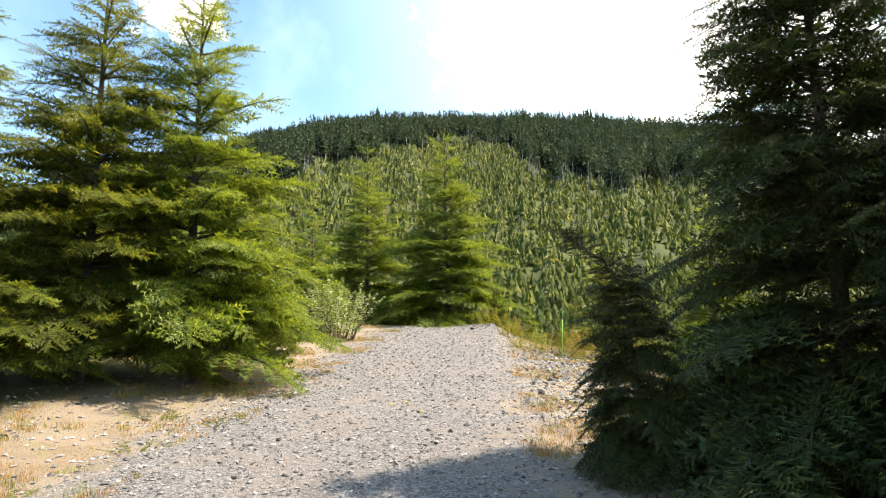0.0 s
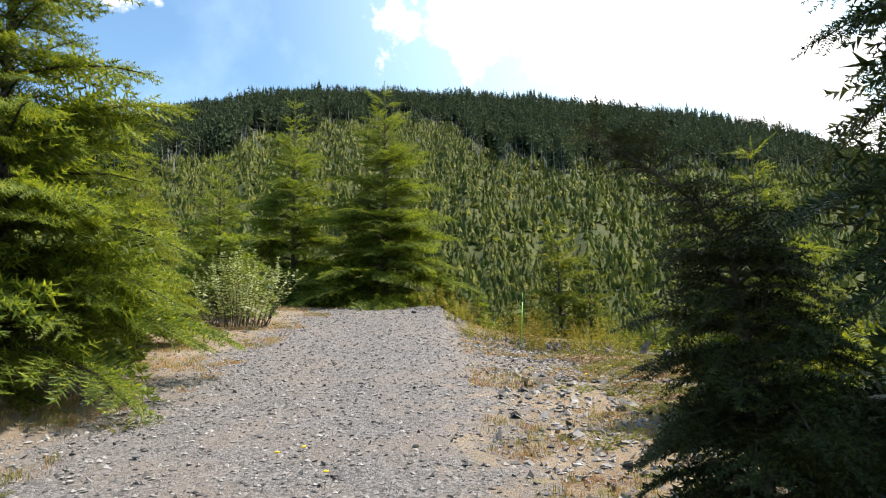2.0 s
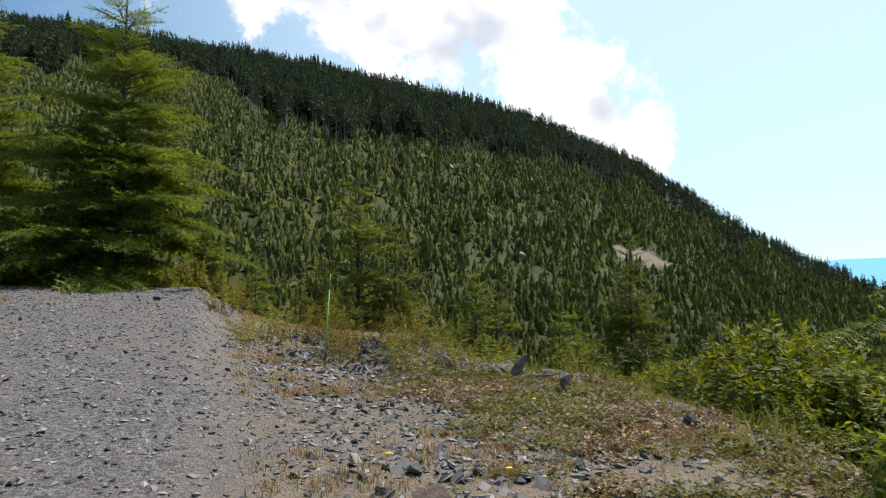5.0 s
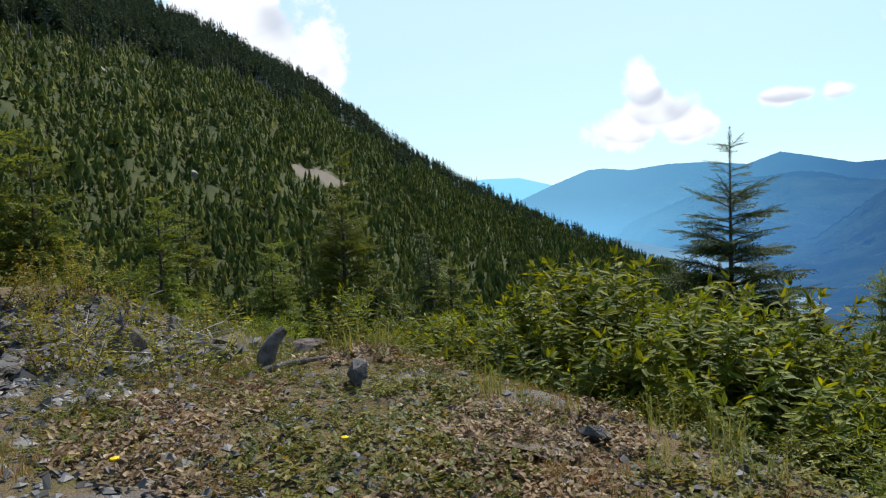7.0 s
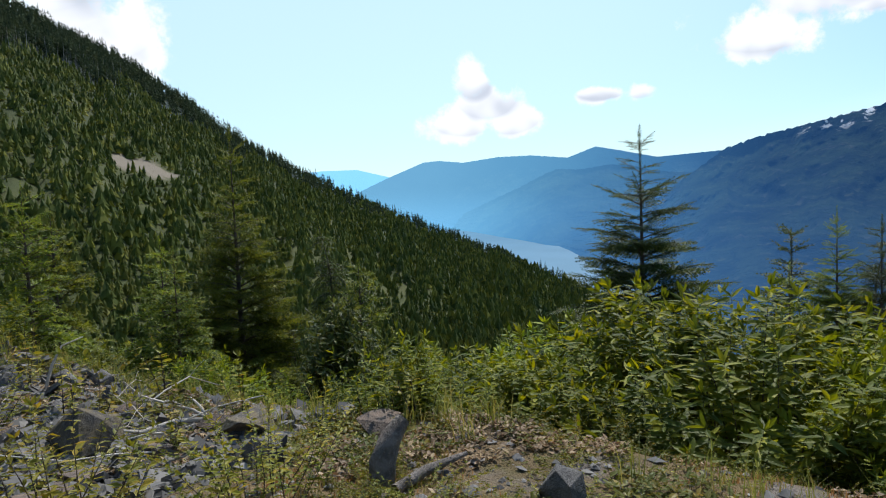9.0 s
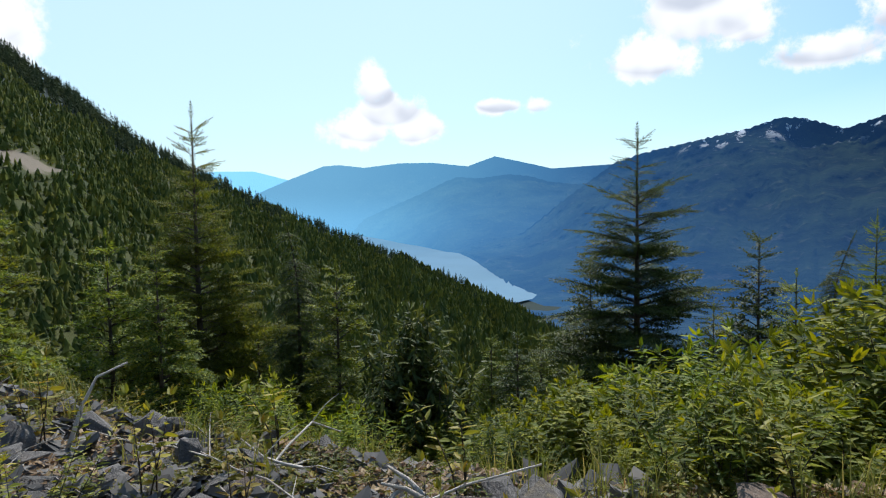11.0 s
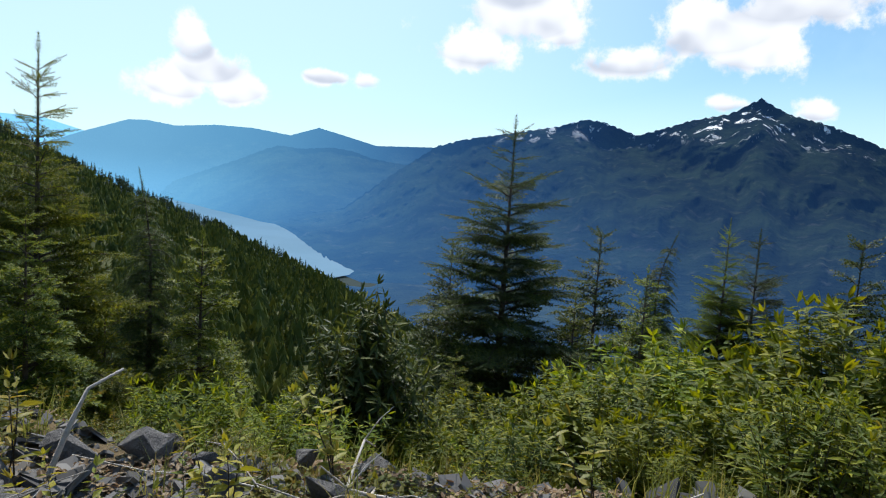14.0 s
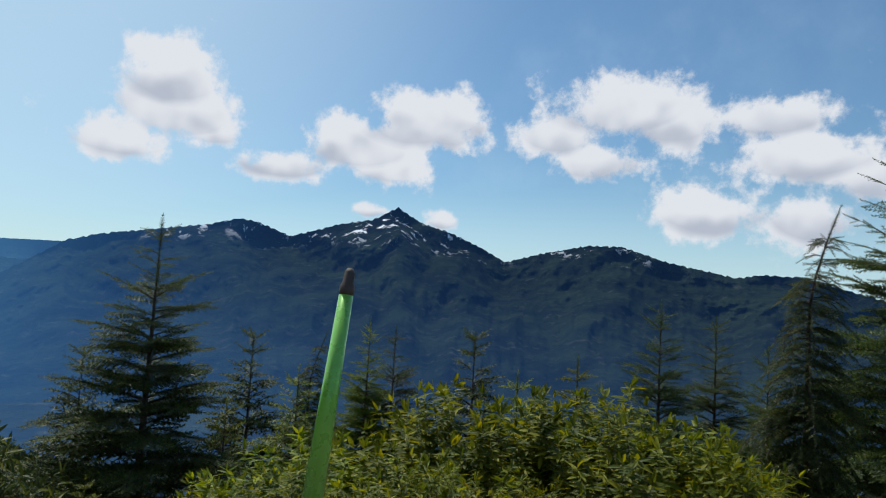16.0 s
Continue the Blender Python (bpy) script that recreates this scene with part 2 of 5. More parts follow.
def ground_material():
    """Gravel track, tan dirt with dry grass at its sides, green undergrowth on the slopes."""
    m, n = material("track_and_verge")
    p = place(n)
    xyz = n.n("ShaderNodeSeparateXYZ", {0: p})
    x, y = xyz.outputs[0], xyz.outputs[1]
    broad = n.noise(p, 0.45, 4)
    mid = n.noise(p, 1.6, 5, 0.6)
    fine = n.noise(p, 14, 6, 0.7)
    speck = n.n("ShaderNodeTexVoronoi", {"Vector": p, "Scale": 52.0, "Randomness": 1.0})
    speck_c = n.n("ShaderNodeSeparateXYZ", {0: speck.outputs["Color"]}).outputs[0]
    grav = n.mix(n.ramp(speck_c, 0.1, 0.9), (0.105, 0.098, 0.096, 1), (0.260, 0.244, 0.238, 1))
    grav = n.mix(n.ramp(n.noise(p, 1.1, 6, 0.65), 0.42, 0.66, 0, 0.6), grav, (0.25, 0.205, 0.17, 1))
    grav = n.mix(n.ramp(n.noise(p, 30, 5, 0.75), 0.5, 0.68, 0, 0.6), grav, (0.075, 0.070, 0.068, 1))
    grav = n.mix(n.ramp(speck.outputs["Distance"], 0.3, 0.7, 0.0, 0.12), grav, (0.105, 0.098, 0.095, 1))
    dirt = n.mix(n.ramp(mid, 0.3, 0.7), (0.215, 0.152, 0.092, 1), (0.285, 0.226, 0.165, 1))
    dirt = n.mix(n.ramp(fine, 0.45, 0.7, 0, 0.55), dirt, (0.27, 0.22, 0.17, 1))
    dirt = n.mix(n.ramp(n.noise(p, 2.6, 5), 0.56, 0.72, 0, 0.6), dirt, (0.19, 0.19, 0.055, 1))
    duff = n.mix(n.ramp(mid, 0.3, 0.7), (0.050, 0.062, 0.018, 1), (0.120, 0.105, 0.040, 1))
    duff = n.mix(n.ramp(fine, 0.45, 0.7, 0, 0.5), duff, (0.14, 0.11, 0.06, 1))
    far_green = n.mix(n.ramp(n.noise(p, 0.05, 5), 0.35, 0.65), (0.034, 0.046, 0.014, 1), (0.064, 0.070, 0.022, 1))
    wob = n.math("MULTIPLY", n.math("SUBTRACT", mid, 0.5), 1.8)
    half = n.math("SUBTRACT", n.math("ABSOLUTE", n.math("ADD", n.math("ADD", x, 1.15), n.math("MULTIPLY", wob, 0.8))), 1.75)
    verge = n.ramp(n.math("ADD", n.math("ADD", half, 0.12), n.math("MULTIPLY", n.math("SUBTRACT", n.noise(p, 3.2, 7, 0.72), 0.5), 3.4)), -0.15, 0.85)
    col = n.mix(verge, grav, dirt)
    stony = n.mix(n.ramp(fine, 0.35, 0.65), (0.105, 0.092, 0.084, 1), (0.235, 0.205, 0.180, 1))
    col = n.mix(n.math("MULTIPLY", n.math("MULTIPLY", n.ramp(y, 11.0, 13.0), n.ramp(x, 0.2, 0.9)), n.ramp(n.noise(p, 0.9, 5), 0.35, 0.6, 0.95, 0.35)), col, stony)
    moss = n.mix(n.ramp(mid, 0.3, 0.7), (0.125, 0.090, 0.048, 1), (0.225, 0.160, 0.088, 1))
    moss = n.mix(n.ramp(n.noise(p, 3.4, 5), 0.5, 0.68, 0, 0.6), moss, (0.115, 0.112, 0.028, 1))
    moss = n.mix(n.ramp(n.noise(p, 1.1, 5), 0.56, 0.66, 0, 0.8), moss, (0.190, 0.170, 0.160, 1))
    mossy = n.math("ADD", n.math("ADD", n.math("MULTIPLY", n.math("SUBTRACT", x, 1.6), 0.6), n.ramp(y, 11.0, 15.0, -1.0, 0.9)), n.math("MULTIPLY", wob, 0.7))
    col = n.mix(n.ramp(mossy, 0.0, 0.9), col, moss)
    side = n.math("ADD", n.math("SUBTRACT", x, n.ramp(y, 7.0, 13.0, 3.0, 5.2)), wob)
    left = n.math("ADD", n.math("SUBTRACT", -4.9, x), wob)
    end = n.math("ADD", n.math("SUBTRACT", y, 22.0), wob)
    wild = n.math("MAXIMUM", n.math("MAXIMUM", side, left), end)
    col = n.mix(n.ramp(wild, -0.2, 0.9), col, duff)
    d = n.n("ShaderNodeVectorMath", {0: p}, operation="LENGTH").outputs["Value"]
    col = n.mix(n.ramp(d, 35, 60), col, far_green)
    # haze and tree-gap shade painted in: far ground turns dark blue-green
    col = n.mix(n.ramp(d, 260, 420), col, (0.020, 0.034, 0.032, 1))
    bare = n.n("ShaderNodeVectorMath", {0: p, 1: (132.0, 186.0, 18.0)}, operation="DISTANCE").outputs["Value"]
    bare = n.math("ADD", bare, n.math("MULTIPLY", n.math("SUBTRACT", n.noise(p, 0.12, 5), 0.5), 16.0))
    col = n.mix(n.ramp(bare, 8, 12, 1, 0), col, (0.19, 0.160, 0.125, 1))
    h = n.math("ADD", n.math("MULTIPLY", speck.outputs["Distance"], -0.35), n.math("MULTIPLY", n.math("ADD", fine, n.noise(p, 40, 5, 0.7)), 1.0))
    bm = n.n("ShaderNodeBump", {"Height": h, "Strength": 0.9, "Distance": 0.03})
    finish(n, n.n("ShaderNodeBsdfPrincipled", {"Base Color": col, "Roughness": 0.92, "Specular IOR Level": 0.2, "Normal": bm.outputs[0]}).outputs[0])
    return m


def distance_material(name, near, haze_light=1.0, snow_from=0.0):
    """Forested far slopes with distance haze painted on as blue emission, growing along the valley and towards its
    floor.
    """
    m, n = material(name)
    p = place(n)
    xyz = n.n("ShaderNodeSeparateXYZ", {0: p})
    tone = n.noise(p, 0.006, 8, 0.62)
    stand = n.noise(p, 0.03, 6, 0.6)
    col = n.mix(n.ramp(tone, 0.35, 0.65), (*near, 1), (near[0] * 2.4, near[1] * 2.3, near[2] * 1.6, 1))
    col = n.mix(n.ramp(stand, 0.55, 0.75, 0, 0.5), col, (near[0] * 7, near[1] * 5, near[2] * 3, 1))
    if snow_from:
        streak = n.noise(n.n("ShaderNodeVectorMath", {0: p, 1: (1.0, 1.0, 0.22)}, operation="MULTIPLY").outputs[0], 0.018, 7, 0.65)
        col = n.mix(n.ramp(streak, 0.56, 0.75, 0, 0.4), col, (0.085, 0.088, 0.085, 1))
        s = n.math("MULTIPLY", n.ramp(n.noise(p, 0.014, 8, 0.7), 0.567, 0.588), n.ramp(n.math("ADD", xyz.outputs[2], n.math("MULTIPLY", n.noise(p, 0.004, 3), 160.0)), snow_from + 80, snow_from + 230))
        col = n.mix(n.math("MULTIPLY", s, 1.0), col, (0.92, 0.93, 0.95, 1))
    bm = n.n("ShaderNodeBump", {"Height": n.math("ADD", tone, stand), "Strength": 0.7, "Distance": 25.0})
    body = n.n("ShaderNodeBsdfPrincipled", {"Base Color": col, "Roughness": 1.0, "Specular IOR Level": 0.0, "Normal": bm.outputs[0]}).outputs[0]
    # painted haze: emission colour by place along the valley, stronger low down
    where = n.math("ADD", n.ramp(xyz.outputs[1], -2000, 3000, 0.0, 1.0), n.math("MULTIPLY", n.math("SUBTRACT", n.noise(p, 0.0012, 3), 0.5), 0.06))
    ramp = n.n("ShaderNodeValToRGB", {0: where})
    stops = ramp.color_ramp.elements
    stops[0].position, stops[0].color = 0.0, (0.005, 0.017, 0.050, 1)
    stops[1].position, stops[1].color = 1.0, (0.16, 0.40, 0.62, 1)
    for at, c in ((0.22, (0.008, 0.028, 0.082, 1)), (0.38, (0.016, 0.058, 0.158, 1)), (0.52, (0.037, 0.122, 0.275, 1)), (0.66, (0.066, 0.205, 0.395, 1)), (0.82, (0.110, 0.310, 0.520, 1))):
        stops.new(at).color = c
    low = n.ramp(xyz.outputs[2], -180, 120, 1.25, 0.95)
    haze_emission = n.n("ShaderNodeEmission", {0: ramp.outputs[0], 1: n.math("MULTIPLY", low, haze_light)}).outputs[0]
    finish(n, n.n("ShaderNodeAddShader", {0: body, 1: haze_emission}).outputs[0])
    return m


def lake_material():
    m, n = material("lake_water")
    p = place(n)
    col = n.mix(n.ramp(n.noise(p, 0.004, 4), 0.4, 0.6), (0.04, 0.10, 0.16, 1), (0.06, 0.13, 0.20, 1))
    bm = n.n("ShaderNodeBump", {"Height": n.noise(p, 0.08, 4), "Strength": 0.3, "Distance": 1.0})
    body = n.n("ShaderNodeBsdfPrincipled", {"Base Color": col, "Roughness": 0.3, "Specular IOR Level": 0.25, "Normal": bm.outputs[0]}).outputs[0]
    # haze over the water painted on as a weak pale blue glow
    haze_light = n.n("ShaderNodeEmission", {0: (0.26, 0.52, 0.78, 1), 1: 0.15}).outputs[0]
    finish(n, n.n("ShaderNodeAddShader", {0: body, 1: haze_light}).outputs[0])
    return m


def plain(name, col, rough=0.4, metal=0.0, coat=0.0):
    m, n = material(name)
    p = n.n("ShaderNodeTexCoord").outputs["Object"]
    c = n.mix(n.ramp(n.noise(p, 60, 5), 0.4, 0.7, 0, 0.35), (*col, 1), (col[0] * 0.7, col[1] * 0.7, col[2] * 0.7, 1))
    r = n.ramp(n.noise(p, 120, 3), 0.3, 0.7, rough * 0.8, rough * 1.2)
    finish(n, n.n("ShaderNodeBsdfPrincipled", {"Base Color": c, "Roughness": r, "Metallic": metal, "Coat Weight": coat}).outputs[0])
    return m


# ---- geometry helpers ----
rng = np.random.default_rng(7)


def mesh_of(name, verts, faces, mat, smooth=False):
    me = bpy.data.meshes.new(name)
    verts, faces = np.asarray(verts, np.float32), np.asarray(faces, np.int32)
    k = faces.shape[1]
    me.vertices.add(len(verts))
    me.vertices.foreach_set("co", verts.ravel())
    me.loops.add(faces.size)
    me.loops.foreach_set("vertex_index", faces.ravel())
    me.polygons.add(len(faces))
    me.polygons.foreach_set("loop_start", np.arange(0, faces.size, k, dtype=np.int32))
    me.polygons.foreach_set("use_smooth", np.full(len(faces), smooth))
    me.update(calc_edges=True)
    me.materials.append(mat)
    return me


def batch(template, rot, loc):
    """Many copies of a template (verts, faces), each by a 3x3 matrix and a place, as one set of verts and faces."""
    v, f = template
    out = np.einsum("nij,vj->nvi", rot, v) + loc[:, None, :]
    faces = f[None] + (np.arange(len(loc)) * len(v))[:, None, None]
    return out.reshape(-1, 3), faces.reshape(-1, f.shape[1])


def basis(fwd, up):
    """Rotation matrices with x along fwd and z near up."""
    f = fwd / np.linalg.norm(fwd, axis=1, keepdims=True)
    s = np.cross(up, f)
    s /= np.linalg.norm(s, axis=1, keepdims=True) + 1e-9
    return np.stack([f, s, np.cross(f, s)], axis=2)


def tubes(paths, sides=5):
    """Tapered tubes along lists of (point, radius)."""
    V, F = [], []
    for path in paths:
        start = len(V)
        for i, (p, r) in enumerate(path):
            a, b = Vector(path[max(i - 1, 0)][0]), Vector(path[min(i + 1, len(path) - 1)][0])
            q = (b - a).to_track_quat("Z", "Y")
            for k in range(sides):
                t = 2 * math.pi * k / sides
                V.append(Vector(p) + q @ Vector((math.cos(t) * r, math.sin(t) * r, 0)))
        for i in range(len(path) - 1):
            for k in range(sides):
                a, b = start + i * sides + k, start + i * sides + (k + 1) % sides
                F.append((a, b, b + sides, a + sides))
    return np.array([tuple(v) for v in V]), np.array(F)


def part(name, me, parent, label="", m=None):
    ob = new(name, me)
    ob.parent = parent
    if m is not None:
        ob.matrix_basis = m
    if label:
        tagged(ob, label)
    return ob


def smooth01(x, a, b):
    t = np.clip((np.asarray(x, float) - a) / (b - a), 0, 1)
    return t * t * (3 - 2 * t)


def lumps(x, y, s, seed=0.0):
    """Cheap smooth noise over the plan, about -1 to 1."""
    x, y = np.asarray(x, float) / s, np.asarray(y, float) / s
    return (np.sin(x * 1.7 + seed) * np.cos(y * 1.3 - seed) + np.sin(x * 0.9 - y * 2.1 + seed * 2) + np.sin(x * 2.9 + y * 1.9 + seed * 3) * 0.6) / 2.2


# ---- the lie of the land ----
CX, CY = 1.0, 13.0
RIDGE_B = [-180, -160, -120, -95, -85, -80, -73.5, -66, -60, -52, -44, -40, -35, -28, -22, -13, -9, -1, 9, 16, 22, 30, 45, 70, 100, 180]
RIDGE_E = [-14, -18, -18, -18, -13, -10.7, -7.5, -4.0, -1.5, 2.2, 6.7, 10.0, 13.1, 16.4, 18.2, 19.9, 20.7, 21.3, 21.5, 20.9, 19.2, 17, 10, 4, 0, 0]
RIDGE_R = [(-180, 500), (-95, 150), (-85, 230), (-75, 330), (-60, 420), (-40, 480), (-10, 520), (180, 520)]
CANOPY = [(-180, 0), (-95, 3), (-70, 4), (-45, 8), (-15, 14), (180, 14)]


def table(rows, b):
    return np.interp(b, [r[0] for r in rows], [r[1] for r in rows])


def edge_x(y):
    return np.interp(y, [-5, 6, 9, 12, 16, 20, 24, 30], [2.7, 2.7, 3.4, 4.7, 4.9, 5.2, 4.0, 1.5])


def near_height(x, y):
    z = -0.2 + 0.12 * (np.minimum(y, 22) - 8.2) - 0.22 * np.maximum(0, y - 22)
    z = z + 0.07 * np.clip(-3.4 - x, 0, 8)
    d = np.interp(y, [8, 12, 15, 17.5, 19.5, 23], [0.15, 0.25, 0.45, 1.0, 1.25, 1.0])
    z = z - d * (1 - np.exp(-np.maximum(0, x - 0.2) / 1.5))
    over = np.maximum(0, x - edge_x(y))
    z = z - 0.38 * over - 0.25 * (1 - np.exp(-over))
    return z + 0.02 * lumps(x, y, 0.5) * smooth01(np.abs(x + 1.1), 1.2, 2.5) + 0.012 * lumps(x, y, 0.22, 2) + 0.25 * lumps(x, y, 4, 1) * smooth01(over, 0.5, 4)


def far_height(b, r):
    e = np.interp(b, RIDGE_B, RIDGE_E)
    r1 = table(RIDGE_R, b)
    z1 = 1.2 + r1 * np.tan(np.radians(e)) - table(CANOPY, b)
    rav = np.interp(b, [-180, -90, -60, -30, 0, 30, 60, 180], [-24, -29, -27, -22, -12, -6, 0, -10])
    z = np.where(r < 80, np.interp(r, [20, 80], [0, 1]) * (rav + 5) - 5, 0)
    s = np.clip((r - 80) / np.maximum(r1 - 80, 1), 0, 1)
    z = np.where(r >= 80, rav + (z1 - rav) * s, z)
    z = np.where(r > r1, np.maximum(z1 - 0.5 * (r - r1), -184), z)
    bumps = lumps(b * 3.0, r / 25.0, 4.0, 1) * 4 + lumps(b * 3.0, r / 25.0, 1.3, 4) * 1.6
    return z + bumps * smooth01(r, 90, 200) * (1 - smooth01(r, r1 * 0.8, r1 * 0.97)) * 0.8


def height(x, y):
    x, y = np.asarray(x, float), np.asarray(y, float)
    dx, dy = x - CX, y - CY
    r, b = np.hypot(dx, dy), np.degrees(np.arctan2(-dx, dy))
    k = smooth01(r, 20, 50)
    return near_height(np.clip(x, -60, 60), np.clip(y, -50, 60)) * (1 - k) + far_height(b, r) * k


def ground_sheet():
    seg = 640
    r = [0.0, 0.1]
    while r[-1] < 13:
        r.append(r[-1] + 0.115)
    while r[-1] < 4900:
        r.append(r[-1] * 1.045)
    r = np.array(r)
    a = np.linspace(0, 2 * math.pi, seg, endpoint=False)
    R, A = np.meshgrid(r, a, indexing="ij")
    x, y = CX - np.sin(A) * R, CY + np.cos(A) * R
    v = np.stack([x, y, height(x, y)], -1).reshape(-1, 3)
    i, j = np.meshgrid(np.arange(len(r) - 1), np.arange(seg), indexing="ij")
    j2 = (j + 1) % seg
    f = np.stack([i * seg + j, (i + 1) * seg + j, (i + 1) * seg + j2, i * seg + j2], -1).reshape(-1, 4)
    return mesh_of("ground", v, f[:, ::-1], ground_material(), True)


tagged(new("ground", ground_sheet()), "gravel track with tan dirt verges and a green hillside", "ground", kind="structure")


# ---- lake and far mountains ----
LAKE_Z = -180.0


def polar(b, r):
    b = np.radians(b)
    return CX - np.sin(b) * r, CY + np.cos(b) * r


def lake():
    b = np.linspace(-79.2, -45, 60)
    near = np.interp(b, [-79.2, -77.5, -74, -60], [1500, 1250, 1130, 1000])
    B, K = np.meshgrid(b, np.linspace(0, 1, 30), indexing="ij")
    Rr = near[:, None] * (4700 / near[:, None]) ** K
    x, y = polar(B, Rr)
    v = np.stack([x, y, np.full_like(x, LAKE_Z)], -1).reshape(-1, 3)
    i, j = np.meshgrid(np.arange(59), np.arange(29), indexing="ij")
    f = np.stack([i * 30 + j, (i + 1) * 30 + j, (i + 1) * 30 + j + 1, i * 30 + j + 1], -1).reshape(-1, 4)
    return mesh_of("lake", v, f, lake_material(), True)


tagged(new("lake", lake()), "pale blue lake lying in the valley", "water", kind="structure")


def mountain(name, crest, foot, crest_r, mat, label, rows=70, cols=420, rough=1.0, foot_z=LAKE_Z - 4):
    b = np.linspace(crest[0][0], crest[-1][0], cols)
    e = np.interp(-b, [-c[0] for c in crest], [c[1] for c in crest])
    jag = 0.05 * np.sin(b * 9.1) + 0.04 * np.sin(b * 23.7 + 1) + 0.025 * rng.standard_normal(cols)
    r0 = np.interp(-b, [-c[0] for c in foot], [c[1] for c in foot])
    r1 = np.interp(-b, [-c[0] for c in crest_r], [c[1] for c in crest_r])
    z1 = np.tan(np.radians(e + jag * rough ** 3 * 0.8)) * r1 + 1.2
    s = np.linspace(0, 1, rows)
    S, _ = np.meshgrid(s, b, indexing="ij")
    gully = np.array([[noise.fractal(Vector((bb * 0.20, ss * 2.2, 3.0)), 1.0, 2.0, 6) for bb in b] for ss in s])
    spur = np.array([[noise.ridged_multi_fractal(Vector((bb * 0.14 + ss * 0.5, ss * 1.4, 9.0)), 1.0, 2.1, 5, 1.0, 2.0) for bb in b] for ss in s])
    env = np.sin(np.pi * np.clip(S, 0, 1)) ** 0.7
    rr = r0 + (r1 - r0) * (1 - (1 - S) ** 1.7) - env * (r1 - r0) * rough * (0.10 * gully + 0.09 * (spur - 1.0))
    z = foot_z + (z1 - foot_z) * (S ** 0.92) + env * rough * 14 * gully
    z = np.minimum(z, np.tan(np.radians(e)) * rr * (0.2 + 0.8 * S) + foot_z * (0.8 - 0.8 * S) + 6)
    x, y = polar(b[None, :], rr)
    v = np.stack([x, y, z], -1).reshape(-1, 3)
    i, j = np.meshgrid(np.arange(rows - 1), np.arange(cols - 1), indexing="ij")
    f = np.stack([i * cols + j, i * cols + j + 1, (i + 1) * cols + j + 1, (i + 1) * cols + j], -1).reshape(-1, 4)
    return tagged(new(name, mesh_of(name, v, f, mat, True)), label, "mountain", kind="structure")


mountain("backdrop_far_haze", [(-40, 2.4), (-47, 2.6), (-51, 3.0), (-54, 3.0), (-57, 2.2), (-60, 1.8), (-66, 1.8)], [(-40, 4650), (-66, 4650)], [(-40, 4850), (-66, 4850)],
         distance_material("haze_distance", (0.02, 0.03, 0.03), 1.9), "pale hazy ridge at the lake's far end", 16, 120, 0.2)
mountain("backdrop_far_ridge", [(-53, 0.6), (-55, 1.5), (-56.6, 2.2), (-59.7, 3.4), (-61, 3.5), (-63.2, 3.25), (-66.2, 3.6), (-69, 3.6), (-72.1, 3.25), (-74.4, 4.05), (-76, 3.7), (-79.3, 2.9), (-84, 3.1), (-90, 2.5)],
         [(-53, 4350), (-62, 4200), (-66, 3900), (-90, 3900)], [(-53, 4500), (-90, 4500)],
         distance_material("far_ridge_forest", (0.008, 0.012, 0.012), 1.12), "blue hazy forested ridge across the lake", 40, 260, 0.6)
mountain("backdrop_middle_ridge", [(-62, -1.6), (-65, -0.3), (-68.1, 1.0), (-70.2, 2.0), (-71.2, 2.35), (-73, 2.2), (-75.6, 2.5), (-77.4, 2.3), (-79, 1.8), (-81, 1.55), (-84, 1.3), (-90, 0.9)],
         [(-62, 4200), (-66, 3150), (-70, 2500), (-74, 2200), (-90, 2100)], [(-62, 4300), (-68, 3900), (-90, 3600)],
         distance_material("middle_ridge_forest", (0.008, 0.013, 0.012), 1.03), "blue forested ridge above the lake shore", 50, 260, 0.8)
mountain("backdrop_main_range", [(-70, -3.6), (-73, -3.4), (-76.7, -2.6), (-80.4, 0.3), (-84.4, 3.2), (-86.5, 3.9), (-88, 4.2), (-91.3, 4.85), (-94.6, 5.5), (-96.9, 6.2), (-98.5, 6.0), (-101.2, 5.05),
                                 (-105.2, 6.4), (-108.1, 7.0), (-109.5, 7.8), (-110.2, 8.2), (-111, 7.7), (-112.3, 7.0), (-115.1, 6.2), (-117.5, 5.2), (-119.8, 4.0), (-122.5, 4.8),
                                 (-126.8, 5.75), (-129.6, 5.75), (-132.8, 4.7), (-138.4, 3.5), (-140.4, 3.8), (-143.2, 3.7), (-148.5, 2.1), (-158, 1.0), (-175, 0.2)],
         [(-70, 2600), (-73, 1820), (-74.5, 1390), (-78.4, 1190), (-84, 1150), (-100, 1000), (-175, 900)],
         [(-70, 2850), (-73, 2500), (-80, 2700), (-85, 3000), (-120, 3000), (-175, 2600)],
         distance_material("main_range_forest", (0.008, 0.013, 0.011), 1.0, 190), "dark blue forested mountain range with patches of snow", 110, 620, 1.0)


def valley_floor():
    b = np.linspace(-178, -60, 90)
    r = np.linspace(480, 1500, 24)
    B, Rr = np.meshgrid(b, r, indexing="ij")
    x, y = polar(B, Rr)
    z = LAKE_Z + 1.2 + 0.5 * lumps(x, y, 40, 2) - 12 * smooth01(Rr + 60 * lumps(x, y, 60, 3), 1080, 1300) * smooth01(B, -88, -80)
    i, j = np.meshgrid(np.arange(89), np.arange(23), indexing="ij")
    f = np.stack([i * 24 + j, (i + 1) * 24 + j, (i + 1) * 24 + j + 1, i * 24 + j + 1], -1).reshape(-1, 4)
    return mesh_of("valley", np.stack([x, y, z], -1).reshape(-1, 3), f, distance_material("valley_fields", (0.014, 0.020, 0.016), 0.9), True)


